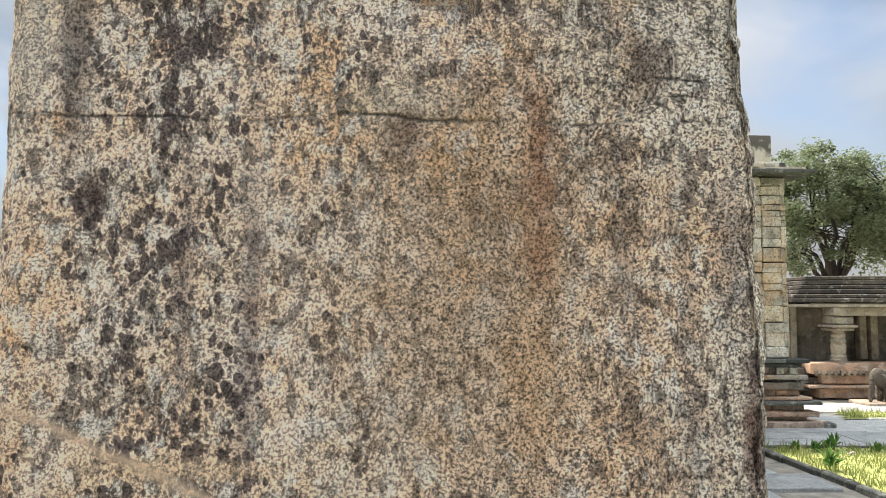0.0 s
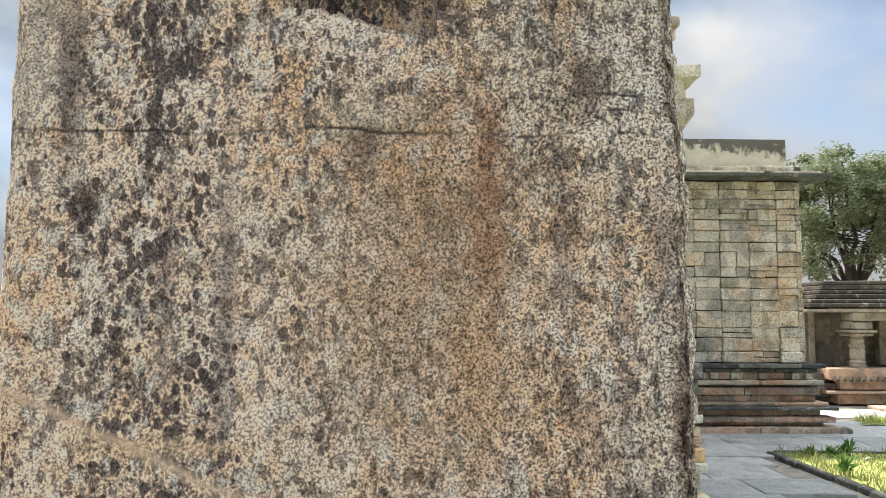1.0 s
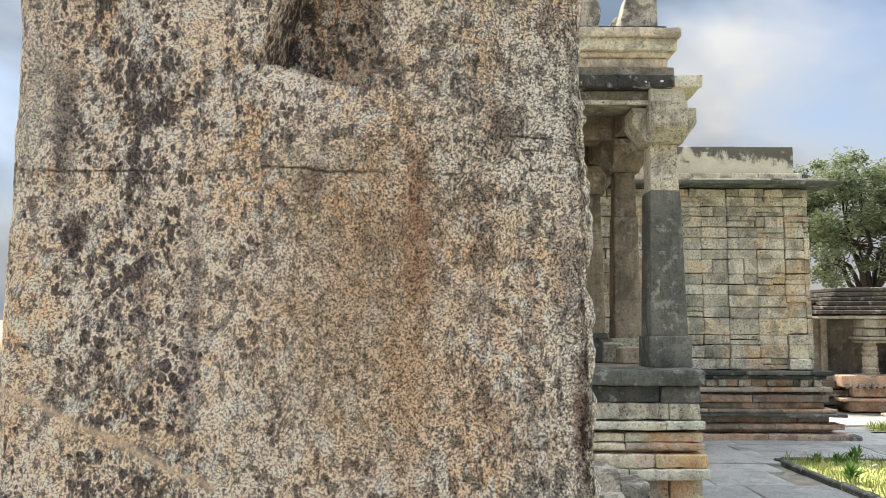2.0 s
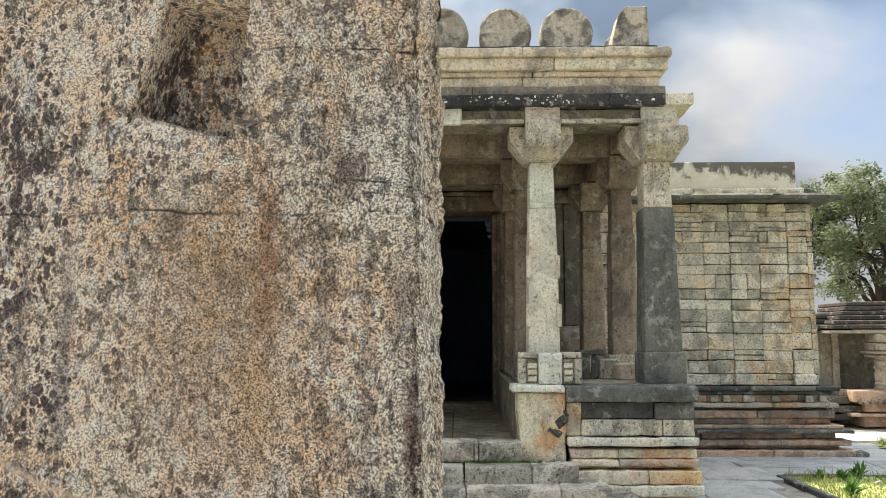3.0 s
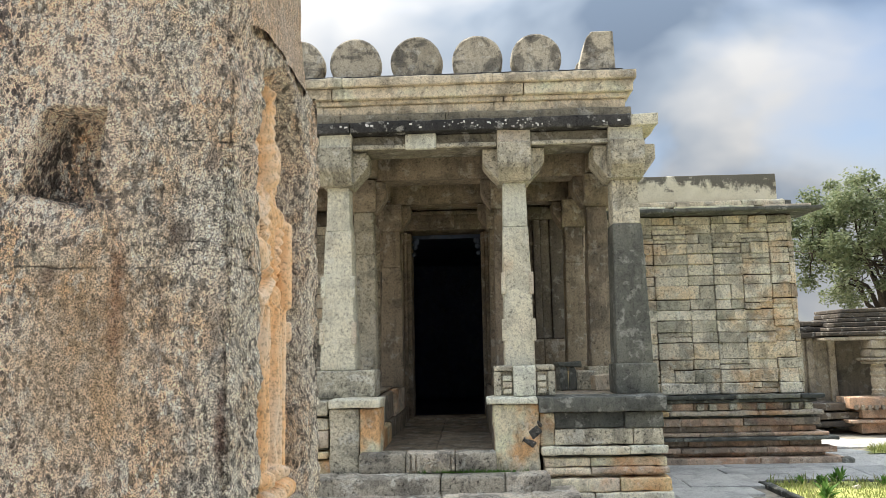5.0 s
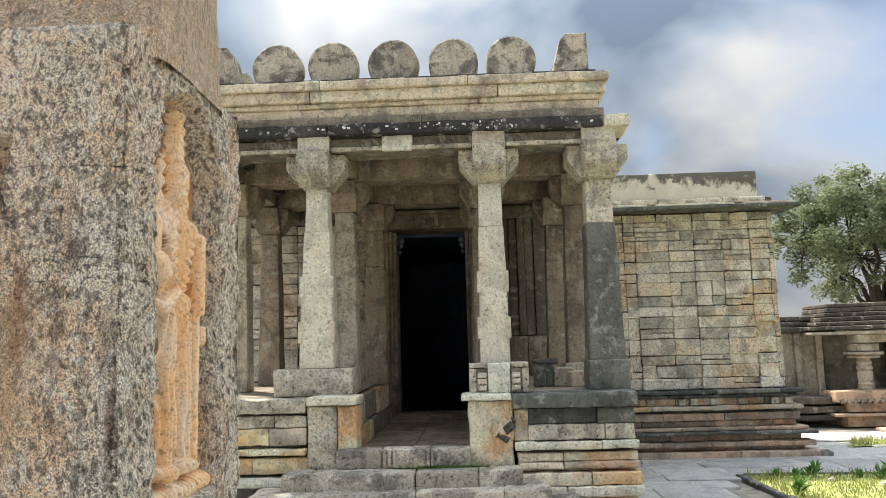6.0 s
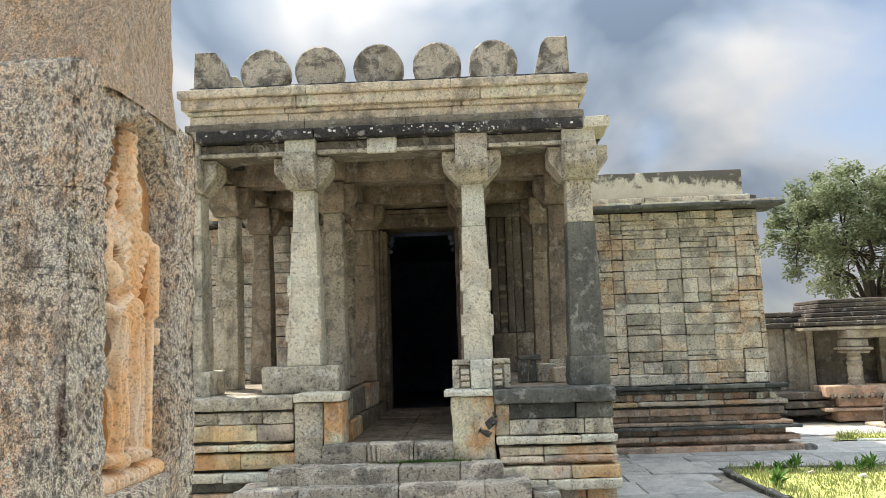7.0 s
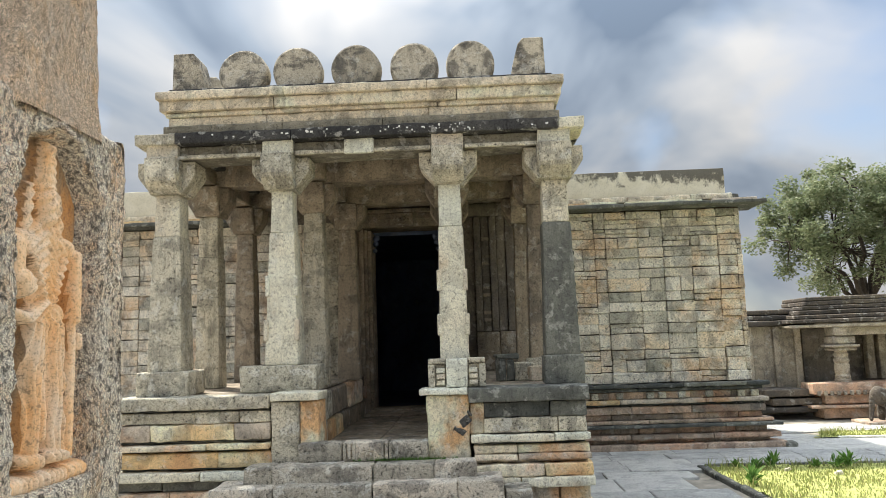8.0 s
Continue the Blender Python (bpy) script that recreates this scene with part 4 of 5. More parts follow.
# ---- steps ----
def build_steps():
    s = thing("entrance_steps", "worn granite entrance steps with a carved flower on top", "steps")
    box_part("step_stone", -0.33, 0.06, 5.83, 6.02, 0.54, 0.70, M_STEP, s, r=0.02, step=0.05, amp=0.008)
    box_part("step_stone", 0.064, 0.46, 5.815, 6.02, 0.54, 0.705, M_STEP, s, r=0.02, step=0.05, amp=0.006)
    box_part("step_stone", 0.464, 0.80, 5.83, 6.02, 0.54, 0.70, M_STEP, s, r=0.02, step=0.05, amp=0.009)
    for x in (0.075, 0.115, 0.155, 0.40, 0.435, 0.47):
        box_part("fluting", x, x + 0.026, 5.785, 5.84, 0.565, 0.70, M_STEP, s, r=0.008, amp=0.002)
    for x0, x1 in ((-0.74, -0.50), (-0.497, 0.35), (0.354, 1.22)):
        if x0 > 0:
            box_part("step_stone", x0, 0.86, 5.60, 5.86, 0.30, 0.545, M_STEP, s, r=0.02, step=0.05, amp=0.012)
            box_part("step_stone", 0.864, 1.215, 5.61, 5.87, 0.30, 0.55, M_STEP, s, r=0.018, step=0.05, amp=0.012)
        else:
            box_part("step_stone", x0, x1, 5.60, 5.87, 0.30, 0.542, M_STEP, s, r=0.018, step=0.05, amp=0.012)
    for x0, x1, z in ((-0.98, -0.45, 0.405), (-0.446, 0.36, 0.412), (0.364, 1.06, 0.42), (1.064, 1.43, 0.425)):
        box_part("step_stone", x0, x1, 5.44, 5.86, 0.12, z, M_STEP, s, r=0.018, step=0.05, amp=0.012)
    for x0, x1, y, z in ((-1.15, -0.2, 5.22, 0.27), (-0.195, 0.8, 5.2, 0.275), (0.805, 1.44, 5.24, 0.28), (1.445, 1.66, 5.52, 0.325)):
        box_part("step_stone", x0, x1, y, 5.85, 0.0, z, M_STEP, s, r=0.018, step=0.07, amp=0.012)
    for x0, x1, y, z in ((-1.3, 0.1, 4.98, 0.13), (0.105, 1.75, 5.0, 0.135)):
        box_part("step_stone", x0, x1, y, 5.5, 0.0, z, M_STEP, s, r=0.03, step=0.1, amp=0.012)
    # six petals and a button
    bm = bmesh.new()
    for i in range(6):
        a = i * math.pi / 3 + 0.2
        g = bmesh.ops.create_uvsphere(bm, u_segments=10, v_segments=6, radius=1)["verts"]
        for v in g:
            p = Vector((v.co.x * 0.026 + 0.034, v.co.y * 0.012, v.co.z * 0.012))
            v.co = Vector((p.x * math.cos(a) - p.z * math.sin(a), p.y, p.x * math.sin(a) + p.z * math.cos(a)))
    bmesh.ops.create_uvsphere(bm, u_segments=10, v_segments=6, radius=0.014)
    part("carved_flower", bm, M_STEP, s, "carved stone flower with six petals", at=(0.285, 5.802, 0.63), smooth=True)
    gv, gf = [], []
    for i in range(260):
        x, y, h = rng.gauss(0.62, 0.22), rng.uniform(5.79, 5.815), rng.uniform(0.01, 0.035)
        k = len(gv)
        gv += [(x - 0.004, y, 0.546), (x + 0.004, y, 0.546), (x + rng.uniform(-0.02, 0.02), y - rng.uniform(0, 0.02), 0.546 + h)]
        gf.append((k, k + 1, k + 2))
    tuft = grid_part("moss", gv, gf, M_WEED, s, "thin green moss in the joint of the steps", smooth=False)
    tagged(tuft, kind="stuff")


build_steps()


# ---- porch roof ----
def build_roof():
    roof = thing("porch_roof", "flat stone porch roof with dark eave, cream cornice and round finials", "roof")
    part("roof_slab", plain_box(-1.66, 2.06, 6.36, 9.98, 3.64, 4.02), M_BEAM, roof)
    # eave: dark slabs, paler at the ends
    slabs = {}
    for x0, x1, mt in ((-1.95, -1.56, M_COLUMN), (-1.556, -0.44, M_EAVE), (-0.436, 1.10, M_EAVE), (1.104, 2.10, M_EAVE), (2.104, 2.345, M_PALE)):
        slabs[x0] = box_part("eave_slab", x0, x1, 6.13, 6.62, 3.503, 3.608, mt, roof, r=0.010, step=0.06, amp=0.010)
    for s, x0, x1 in ((0, -1.95, -1.45), (1, 1.86, 2.345)):
        for y0, y1 in ((6.624, 7.7), (7.704, 8.8), (8.804, 9.7)):
            box_part("eave_slab", x0, x1, y0, y1, 3.50, 3.60, M_EAVE, roof, r=0.018, step=0.15, amp=0.008)
    # cornice, three courses
    for x0, x1, fy, z0, z1, mt in ((-1.70, 2.13, 6.20, 3.612, 3.70, M_BEAM), (-1.66, 2.09, 6.235, 3.70, 3.79, M_CORNICE), (-1.685, 2.11, 6.21, 3.79, 3.835, M_CORNICE), (-1.73, 2.15, 6.165, 3.835, 3.945, M_CORNICE), (-1.76, 2.18, 6.13, 3.945, 4.03, M_CORNICE), (-1.66, 2.08, 6.22, 4.03, 4.075, M_EAVE)):
        cuts = [x0, x0 + (x1 - x0) * rng.uniform(0.2, 0.35), x0 + (x1 - x0) * rng.uniform(0.55, 0.75), x1]
        for a, b in zip(cuts, cuts[1:]):
            box_part("cornice_stone", a + 0.002, b - 0.002, fy, 6.55, z0 + 0.001, z1 - 0.001, mt, roof, r=0.012, step=0.08, amp=0.007)
        for a, b in ((x0, x0 + 0.3), (x1 - 0.3, x1)):
            box_part("cornice_stone", a, b, 6.553, 9.7, z0 + 0.001, z1 - 0.001, mt, roof, r=0.012, step=0.2, amp=0.006)
    # round finials on the front
    for i, (x, rad) in enumerate(((-0.965, 0.246), (-0.42, 0.246), (0.165, 0.246), (0.745, 0.240), (1.30, 0.240))):
        bm = bmesh.new()
        n = 40
        rings = []
        for y, k in ((-0.10, 0.90), (-0.085, 0.975), (-0.05, 1.0), (0.05, 1.0), (0.085, 0.97), (0.10, 0.9)):
            row = []
            for j in range(n):
                a = 2 * math.pi * j / n
                w = 1 + 0.02 * noise.noise(Vector((math.cos(a) * 2, math.sin(a) * 2, i * 5)))
                px, pz = rad * k * w * math.cos(a), rad * k * w * math.sin(a)
                pz = max(pz, -0.75 * rad)
                row.append(bm.verts.new((px, y, pz)))
            rings.append(row)
        for a, b in zip(rings, rings[1:]):
            for j in range(n):
                bm.faces.new((a[j], a[(j + 1) % n], b[(j + 1) % n], b[j]))
        bm.faces.new(rings[0][::-1])
        bm.faces.new(rings[-1])
        bmesh.ops.remove_doubles(bm, verts=bm.verts[:], dist=0.0005)
        bmesh.ops.recalc_face_normals(bm, faces=bm.faces[:])
        ob = part("round_finial", bm, M_DISC, roof)
        ob.matrix_world = pose(x, 6.45, 4.075 + 0.75 * rad, -4 + rng.uniform(-3, 3), 0, rng.uniform(-8, 8))
    # half-round finials seen on edge at the corners and down the sides
    for sx, flip in ((-1.49, 1), (1.86, -1)):
        for k, y in enumerate((6.45, 7.2, 7.9, 8.6, 9.3)):
            prof = [(-0.17, 0.0), (0.17, 0.0), (0.15, 0.12), (0.09, 0.34), (0.04, 0.40), (-0.16, 0.40)]
            prof = [(u * flip, z) for u, z in prof]
            ob = part("corner_finial" if k == 0 else "side_finial", prism(prof, 0.26 if k == 0 else 0.4, "y"), M_DISC, roof, at=(sx, y, 4.075))
    # white paint marks on the eave, not legible
    r = random.Random(5)
    for i in range(44):
        if i < 30:
            x, w, h = r.uniform(0.42, 1.32), r.uniform(0.005, 0.018), r.uniform(0.005, 0.024)
        else:
            x, w, h = r.uniform(-1.5, 2.0), r.uniform(0.012, 0.03), r.uniform(0.01, 0.018)
        host = -1.556 if x < -0.46 else -0.436 if x < 1.08 else 1.104
        part("paint_mark", block(w, 0.006, h, 0.002, 0.003), M_CHALK, slabs[host], at=(x - slabs[host].location.x, -0.247, r.uniform(-0.035, 0.03)))


build_roof()
# the shade under the roof is put into the ceiling's colour
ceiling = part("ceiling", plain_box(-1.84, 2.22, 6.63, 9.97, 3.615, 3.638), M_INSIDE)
tagged(ceiling, "flat stone ceiling of the porch, shade put into its colour", "ceiling", kind="structure")


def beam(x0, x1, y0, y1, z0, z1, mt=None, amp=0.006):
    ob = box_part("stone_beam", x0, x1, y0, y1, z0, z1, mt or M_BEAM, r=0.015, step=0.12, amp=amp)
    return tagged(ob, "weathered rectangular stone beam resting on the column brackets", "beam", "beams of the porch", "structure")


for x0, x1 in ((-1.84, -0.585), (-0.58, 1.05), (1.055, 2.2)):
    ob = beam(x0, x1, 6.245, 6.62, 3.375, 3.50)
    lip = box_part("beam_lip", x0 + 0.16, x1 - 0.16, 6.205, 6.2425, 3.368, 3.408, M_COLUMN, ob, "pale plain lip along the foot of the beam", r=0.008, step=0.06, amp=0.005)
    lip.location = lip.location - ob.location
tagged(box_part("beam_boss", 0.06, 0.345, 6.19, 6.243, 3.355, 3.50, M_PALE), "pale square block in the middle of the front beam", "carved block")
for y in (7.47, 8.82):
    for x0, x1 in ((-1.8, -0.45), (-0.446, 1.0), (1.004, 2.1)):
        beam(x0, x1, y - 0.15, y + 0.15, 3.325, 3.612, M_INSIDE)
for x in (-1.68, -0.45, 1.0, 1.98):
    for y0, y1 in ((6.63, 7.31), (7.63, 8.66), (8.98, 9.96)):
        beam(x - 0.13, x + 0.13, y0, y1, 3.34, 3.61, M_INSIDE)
# scroll ring carved on the west front beam
bm = bmesh.new()
for rad in (0.075, 0.045):
    n = 28
    ring_pts = [(math.cos(2 * math.pi * k / n), math.sin(2 * math.pi * k / n)) for k in range(n)]
    rows = []
    for rr, y in ((rad - 0.009, 0.0), (rad, -0.012), (rad + 0.009, 0.0)):
        rows.append([bm.verts.new((c * rr, y, s * rr)) for c, s in ring_pts])
    for a, b in zip(rows, rows[1:]):
        for k in range(n):
            bm.faces.new((a[k], a[(k + 1) % n], b[(k + 1) % n], b[k]))
tagged(part("carved_ring", bm, M_BEAM, at=(-0.98, 6.241, 3.44), smooth=True), "faint concentric ring carved on the front beam", "carving")


# ---- the hall behind ----
HX0, HX1, HY, DX0, DX1, DZ = -4.7, 5.08, 10.03, -0.20, 0.78, 3.15


def wall(name, boxes, material, label):
    bm = bmesh.new()
    for bx in boxes:
        tmp = plain_box(*bx)
        mesh = bpy.data.meshes.new("tmp")
        tmp.to_mesh(mesh)
        tmp.free()
        bm.from_mesh(mesh)
        bpy.data.meshes.remove(mesh)
    return tagged(part(name, bm, material), label, "wall", kind="structure")


south = wall("wall_south", ((HX0, DX0 - 0.2, HY, HY + 0.5, 0.0, 3.32), (DX1 + 0.2, HX1, HY, HY + 0.5, 0.0, 3.32), (DX0 - 0.2, DX1 + 0.2, HY, HY + 0.5, 3.36, 3.6)), M_JOINT, "hall wall of coursed beige and grey stone blocks")
wall("wall_east", ((HX1 - 0.5, HX1, HY + 0.5, 15.6, 0.0, 3.32),), M_BLOCK, "side wall of the hall in coursed stone")
wall("wall_west", ((HX0, HX0 + 0.5, HY + 0.5, 15.6, 0.0, 3.32),), M_BLOCK, "side wall of the hall in coursed stone")
wall("wall_north", ((HX0, HX1, 15.6, 16.0, 0.0, 3.32),), M_DARK, "rear wall of the dark hall, tinted blue for haze")
wall("wall_upper", ((-1.9, 2.19, 9.985, 10.42, 3.503, 4.02),), M_BEAM, "stone wall joining the porch roof to the hall")
wall("wall_inner", ((HX0 + 0.5, HX1 - 0.5, HY + 0.502, HY + 0.52, 3.16, 3.3),), M_DARK, "dark inner face of the hall wall, tinted blue for haze")
tagged(part("floor", plain_box(HX0 + 0.5, HX1 - 0.5, HY + 0.3, 15.6, 0.3, 0.545), M_DARK), "dark stone floor of the hall, tinted blue for haze", "floor", kind="structure")
tagged(part("hall_ceiling", plain_box(HX0, HX1, HY, 16.0, 3.325, 3.5), M_DARK), "dark stone ceiling of the hall, tinted blue for haze", "ceiling", kind="structure")

# blocks of the wall face, by strips and courses
COURSES = (0.872, 1.02, 1.19, 1.35, 1.55, 1.70, 1.86, 2.00, 2.16, 2.33, 2.48, 2.62, 2.78, 2.92, 3.06, 3.18, 3.30)
for strips, seed in (((2.20, 2.62, 3.0, 3.16, 3.62, 3.97, 4.36, 4.74, 5.00, 5.08), 11), ((-4.69, -4.1, -3.6, -3.02, -2.6, -2.1, -1.6, -1.2, -0.86), 12)):
    r = random.Random(seed)
    for si, (x0, x1) in enumerate(zip(strips, strips[1:])):
        proud = 0.012 if si % 2 else 0.0
        zc = [COURSES[0]] + [z + 0.014 * math.sin(z * 23 + seed) + r.uniform(-0.007, 0.007) for z in COURSES[1:-1]] + [COURSES[-1]]
        rows = []
        for z0, z1 in zip(zc, zc[1:]):
            zm = z0 + (z1 - z0) * r.uniform(0.4, 0.6)
            rows += [(z0, zm), (zm, z1)] if r.random() < 0.16 else [(z0, z1)]
        for z0, z1 in rows:
            cuts = [x0]
            if x1 - x0 > 0.3 and r.random() < 0.3:
                cuts.append(x0 + (x1 - x0) * r.uniform(0.3, 0.7))
            cuts.append(x1)
            for a, b in zip(cuts, cuts[1:]):
                dz = r.uniform(-0.012, 0.012)
                fy = 9.985 - proud + r.uniform(-0.012, 0.012)
                if r.random() < 0.06:
                    fy += 0.025
                part("stone_block", block(b - a - r.uniform(0.003, 0.008), HY - fy - 0.002, z1 - z0 - r.uniform(0.004, 0.010), r.uniform(0.004, 0.010), 0.009), M_BLOCK, south, at=((a + b) / 2, (HY + fy) / 2 - 0.001, (z0 + z1) / 2 + dz * 0.3))
        if x0 > 2.5 and si % 2:
            part("pilaster_foot", block(x1 - x0 + 0.03, 0.1, 0.14, 0.012, 0.006), M_BLOCK, south, at=((x0 + x1) / 2, 9.965, 0.945))

# moulded base of the hall
hall_base = thing("hall_plinth", "moulded sandstone base of the hall, dark and rust-stained", "plinth")
part("core", plain_box(2.2, 5.06, 9.88, HY - 0.002, -0.03, 0.86), M_JOINT, hall_base)
for z0, z1, fy, x1, ls, mt in (
        (0.815, 0.868, 9.74, 5.22, (1.7, 0.9), M_SLATE), (0.765, 0.812, 9.80, 5.14, (1.2,), M_SLATE), (0.665, 0.762, 9.84, 5.08, (0.7, 0.5), M_BASE),
        (0.60, 0.662, 9.75, 5.20, (0.9, 1.1), M_COURSE), (0.57, 0.598, 9.82, 5.14, (1.0,), M_SLATE), (0.465, 0.567, 9.79, 5.16, (1.1, 0.8), M_BASE), (0.385, 0.463, 9.84, 5.12, (0.8, 1.0), M_BASE),
        (0.335, 0.383, 9.74, 5.24, (1.2, 0.9), M_BASE), (0.285, 0.333, 9.66, 5.33, (1.1, 1.3), M_SLATE), (0.205, 0.283, 9.80, 5.16, (1.2,), M_BASE), (0.13, 0.203, 9.70, 5.30, (0.9, 1.0), M_BASE), (0.08, 0.128, 9.79, 5.19, (1.0,), M_BASE), (-0.03, 0.078, 9.64, 5.36, (1.1, 0.9), M_BASE)):
    course(hall_base, 2.3, x1, fy, 9.99, z0, z1, ls, mt)
    course(hall_base, -4.7, -2.0, fy, 9.99, z0, z1, (1.3,), mt)
for x in (2.86, 3.2, 3.62, 3.78, 4.05, 4.42, 4.85, 5.03):
    part("dentil", block(0.10, 0.05, 0.088, 0.008, 0.004), M_COLUMN, hall_base, at=(x, 9.825, 0.712))
part("corner_stone", block(0.16, 0.2, 0.1, 0.02, 0.01), M_SLATE, hall_base, at=(5.40, 9.7, 0.02))

# roof edge and parapet
edge = thing("hall_roof_edge", "thin dark stone eave of the hall under a parapet", "roof edge")
for x0, x1 in ((-4.95, -3.1), (-3.096, -1.9), (2.3, 3.4), (3.404, 4.6), (4.604, 5.36)):
    box_part("eave_slab", x0, x1, 9.66, 10.4, 3.305 + rng.uniform(0, 0.01), 3.365, M_SLATE, edge, r=0.015, step=0.09, amp=0.012)
    box_part("eave_course", x0 + 0.05, x1 - 0.08, 9.80, 10.4, 3.368, 3.415, M_COURSE, edge, r=0.012, step=0.1, amp=0.01)
for x0, x1 in ((-4.8, -2.0), (2.3, 3.5), (3.504, 4.4), (4.404, 4.98)):
    box_part("parapet_footing", x0, x1, 9.93, 10.4, 3.42, 3.505, M_CORNICE, edge, r=0.02, step=0.07, amp=0.014)
box_part("corner_knob", 4.93, 5.08, 9.92, 10.2, 3.42, 3.50, M_SLATE, edge, r=0.03, step=0.04, amp=0.02)
for x0, x1 in ((-4.75, -1.8), (2.2, 4.91)):
    box_part("parapet", x0, x1, 9.995, 10.3, 3.508, 3.885, M_PLASTER, edge, "limewashed parapet blackened with mould", r=0.012, step=0.1, amp=0.006)


# ---- doorway ----
door = thing("door_1", "open temple doorway with nested carved stone jambs", "doorway", kind="structure")
for i, (w, fy) in enumerate(((0.055, 10.02), (0.05, 9.985), (0.075, 9.94))):
    off = sum((0.055, 0.05, 0.075)[:i])
    for s in (-1, 1):
        xa = DX0 - off - w if s < 0 else DX1 + off
        jamb = box_part("jamb", xa + 0.001, xa + w - 0.001, fy, 10.5, 0.6, DZ + 0.02 + off * 0.2, M_INSIDE, door, r=0.008, step=0.2, amp=0.003)
        if i == 1:
            for z in (1.5, 1.9, 2.3, 2.7):
                band = box_part("jamb_band", xa + 0.004, xa + w - 0.004, fy - 0.012, fy - 0.001, z, z + 0.07, M_INSIDE, jamb, r=0.004)
                band.location = band.location - jamb.location
        if i == 2:
            box_part("jamb_foot", xa - 0.01, xa + w + 0.01, fy - 0.07, fy - 0.002, 0.6, 0.95, M_BASE, door, r=0.01, amp=0.006)
box_part("threshold", DX0 - 0.05, DX1 + 0.05, 9.92, 10.5, 0.545, 0.622, M_INSIDE, door, r=0.015)
box_part("lintel", DX0 - 0.24, DX1 + 0.24, 9.97, 10.5, DZ + 0.06, DZ + 0.26, M_INSIDE, door, r=0.01)
box_part("lintel_band", DX0 - 0.24, DX1 + 0.24, 9.93, 10.02, DZ + 0.263, DZ + 0.32, M_INSIDE, door, r=0.01)
box_part("lintel_panel", 0.16, 0.42, 9.905, 9.968, DZ + 0.075, DZ + 0.25, M_INSIDE, door, "small carved panel over the doorway", r=0.01)
for dx, dz, rad in ((0, 0.02, 0.035), (-0.05, 0.0, 0.025), (0.05, 0.0, 0.025)):
    bm = bmesh.new()
    bmesh.ops.create_uvsphere(bm, u_segments=12, v_segments=8, radius=rad)
    part("carved_boss", bm, M_INSIDE, door, at=(0.29 + dx, 9.903, DZ + 0.15 + dz), smooth=True)
for s in (-1, 1):
    x = 0.29 + s * 0.30
    box_part("lintel_strip", x - 0.14, x + 0.14, 9.945, 9.968, DZ + 0.16, DZ + 0.185, M_INSIDE, door, r=0.006)
for s in (-1, 1):
    for k, z in enumerate((3.08, 3.0, 2.9)):
        bm = bmesh.new()
        bmesh.ops.create_uvsphere(bm, u_segments=12, v_segments=8, radius=0.05 - k * 0.008)
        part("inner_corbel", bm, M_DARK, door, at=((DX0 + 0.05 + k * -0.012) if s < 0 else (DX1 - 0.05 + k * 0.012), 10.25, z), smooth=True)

# stone facing of the wall inside the porch: upright strips on base panels
facing = thing("porch_wall_facing", "upright stone pilaster strips flanking the doorway", "wall facing", kind="structure")
# eastern strips use the darkest tones: shade away from the open side, as colour
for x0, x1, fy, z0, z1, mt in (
        (-0.62, -0.39, 9.86, 0.6, 3.3, M_INSIDE), (-0.85, -0.625, 9.93, 1.12, 3.3, M_COLUMN), (0.97, 1.12, 9.86, 0.6, 3.3, M_INSIDE), (1.125, 1.28, 9.93, 1.12, 3.3, M_SHADED),
        (1.285, 1.38, 9.88, 1.66, 3.3, M_SHADED), (1.385, 1.50, 9.92, 1.66, 3.3, M_SHADED), (1.505, 1.60, 9.89, 1.66, 3.3, M_SHADED), (1.605, 1.73, 9.93, 1.66, 3.3, M_SHADED), (1.735, 1.90, 9.90, 1.66, 3.3, M_SHADED), (1.905, 2.19, 9.95, 1.12, 3.3, M_SHADED)):
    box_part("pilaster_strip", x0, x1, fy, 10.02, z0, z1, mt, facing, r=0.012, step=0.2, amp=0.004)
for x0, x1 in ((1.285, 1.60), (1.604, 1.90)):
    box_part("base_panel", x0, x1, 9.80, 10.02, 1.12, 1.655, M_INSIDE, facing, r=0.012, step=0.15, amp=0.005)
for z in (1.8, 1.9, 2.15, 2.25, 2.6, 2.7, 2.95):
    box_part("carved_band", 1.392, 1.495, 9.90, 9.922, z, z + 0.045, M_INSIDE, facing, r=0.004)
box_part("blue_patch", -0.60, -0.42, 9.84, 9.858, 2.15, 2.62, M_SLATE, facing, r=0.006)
# same shade-coloured stone over the strips
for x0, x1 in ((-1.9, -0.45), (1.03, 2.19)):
    box_part("head_course", x0, x1, 9.90, 10.02, 3.303, 3.487, M_SHADED, facing, r=0.012, step=0.2, amp=0.005)
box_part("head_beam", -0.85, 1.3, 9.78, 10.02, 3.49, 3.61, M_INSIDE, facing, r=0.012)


# ---- paved path ----
pavement = thing("pavement", "grey slate paving slabs with open joints", "paving", kind="structure")


def pave(x0, x1, y0, y1, skip=None):
    y, row = y0, 0
    r = random.Random(int(x0 * 10 + y0 * 100))
    while y < y1:
        d = r.uniform(0.42, 0.66)
        x = x0 - r.uniform(0, 0.4)
        while x < x1:
            w = r.uniform(0.6, 1.15)
            cx, cy = x + w / 2, y + d / 2
            if not (skip and skip(cx, cy)):
                ob = part("paving_slab", block(w - 0.008, d - 0.008, 0.05, 0.008, 0.006), M_PAVE, pavement, at=(cx, cy, ground_z(cx, cy) - 0.024 + r.uniform(-0.003, 0.003)))
                if cy > 9.9:
                    ob.rotation_euler = (-math.atan((ground_z(cx, cy - 0.2) - ground_z(cx, cy + 0.2)) / 0.4), 0, 0)
            x += w
        y += d


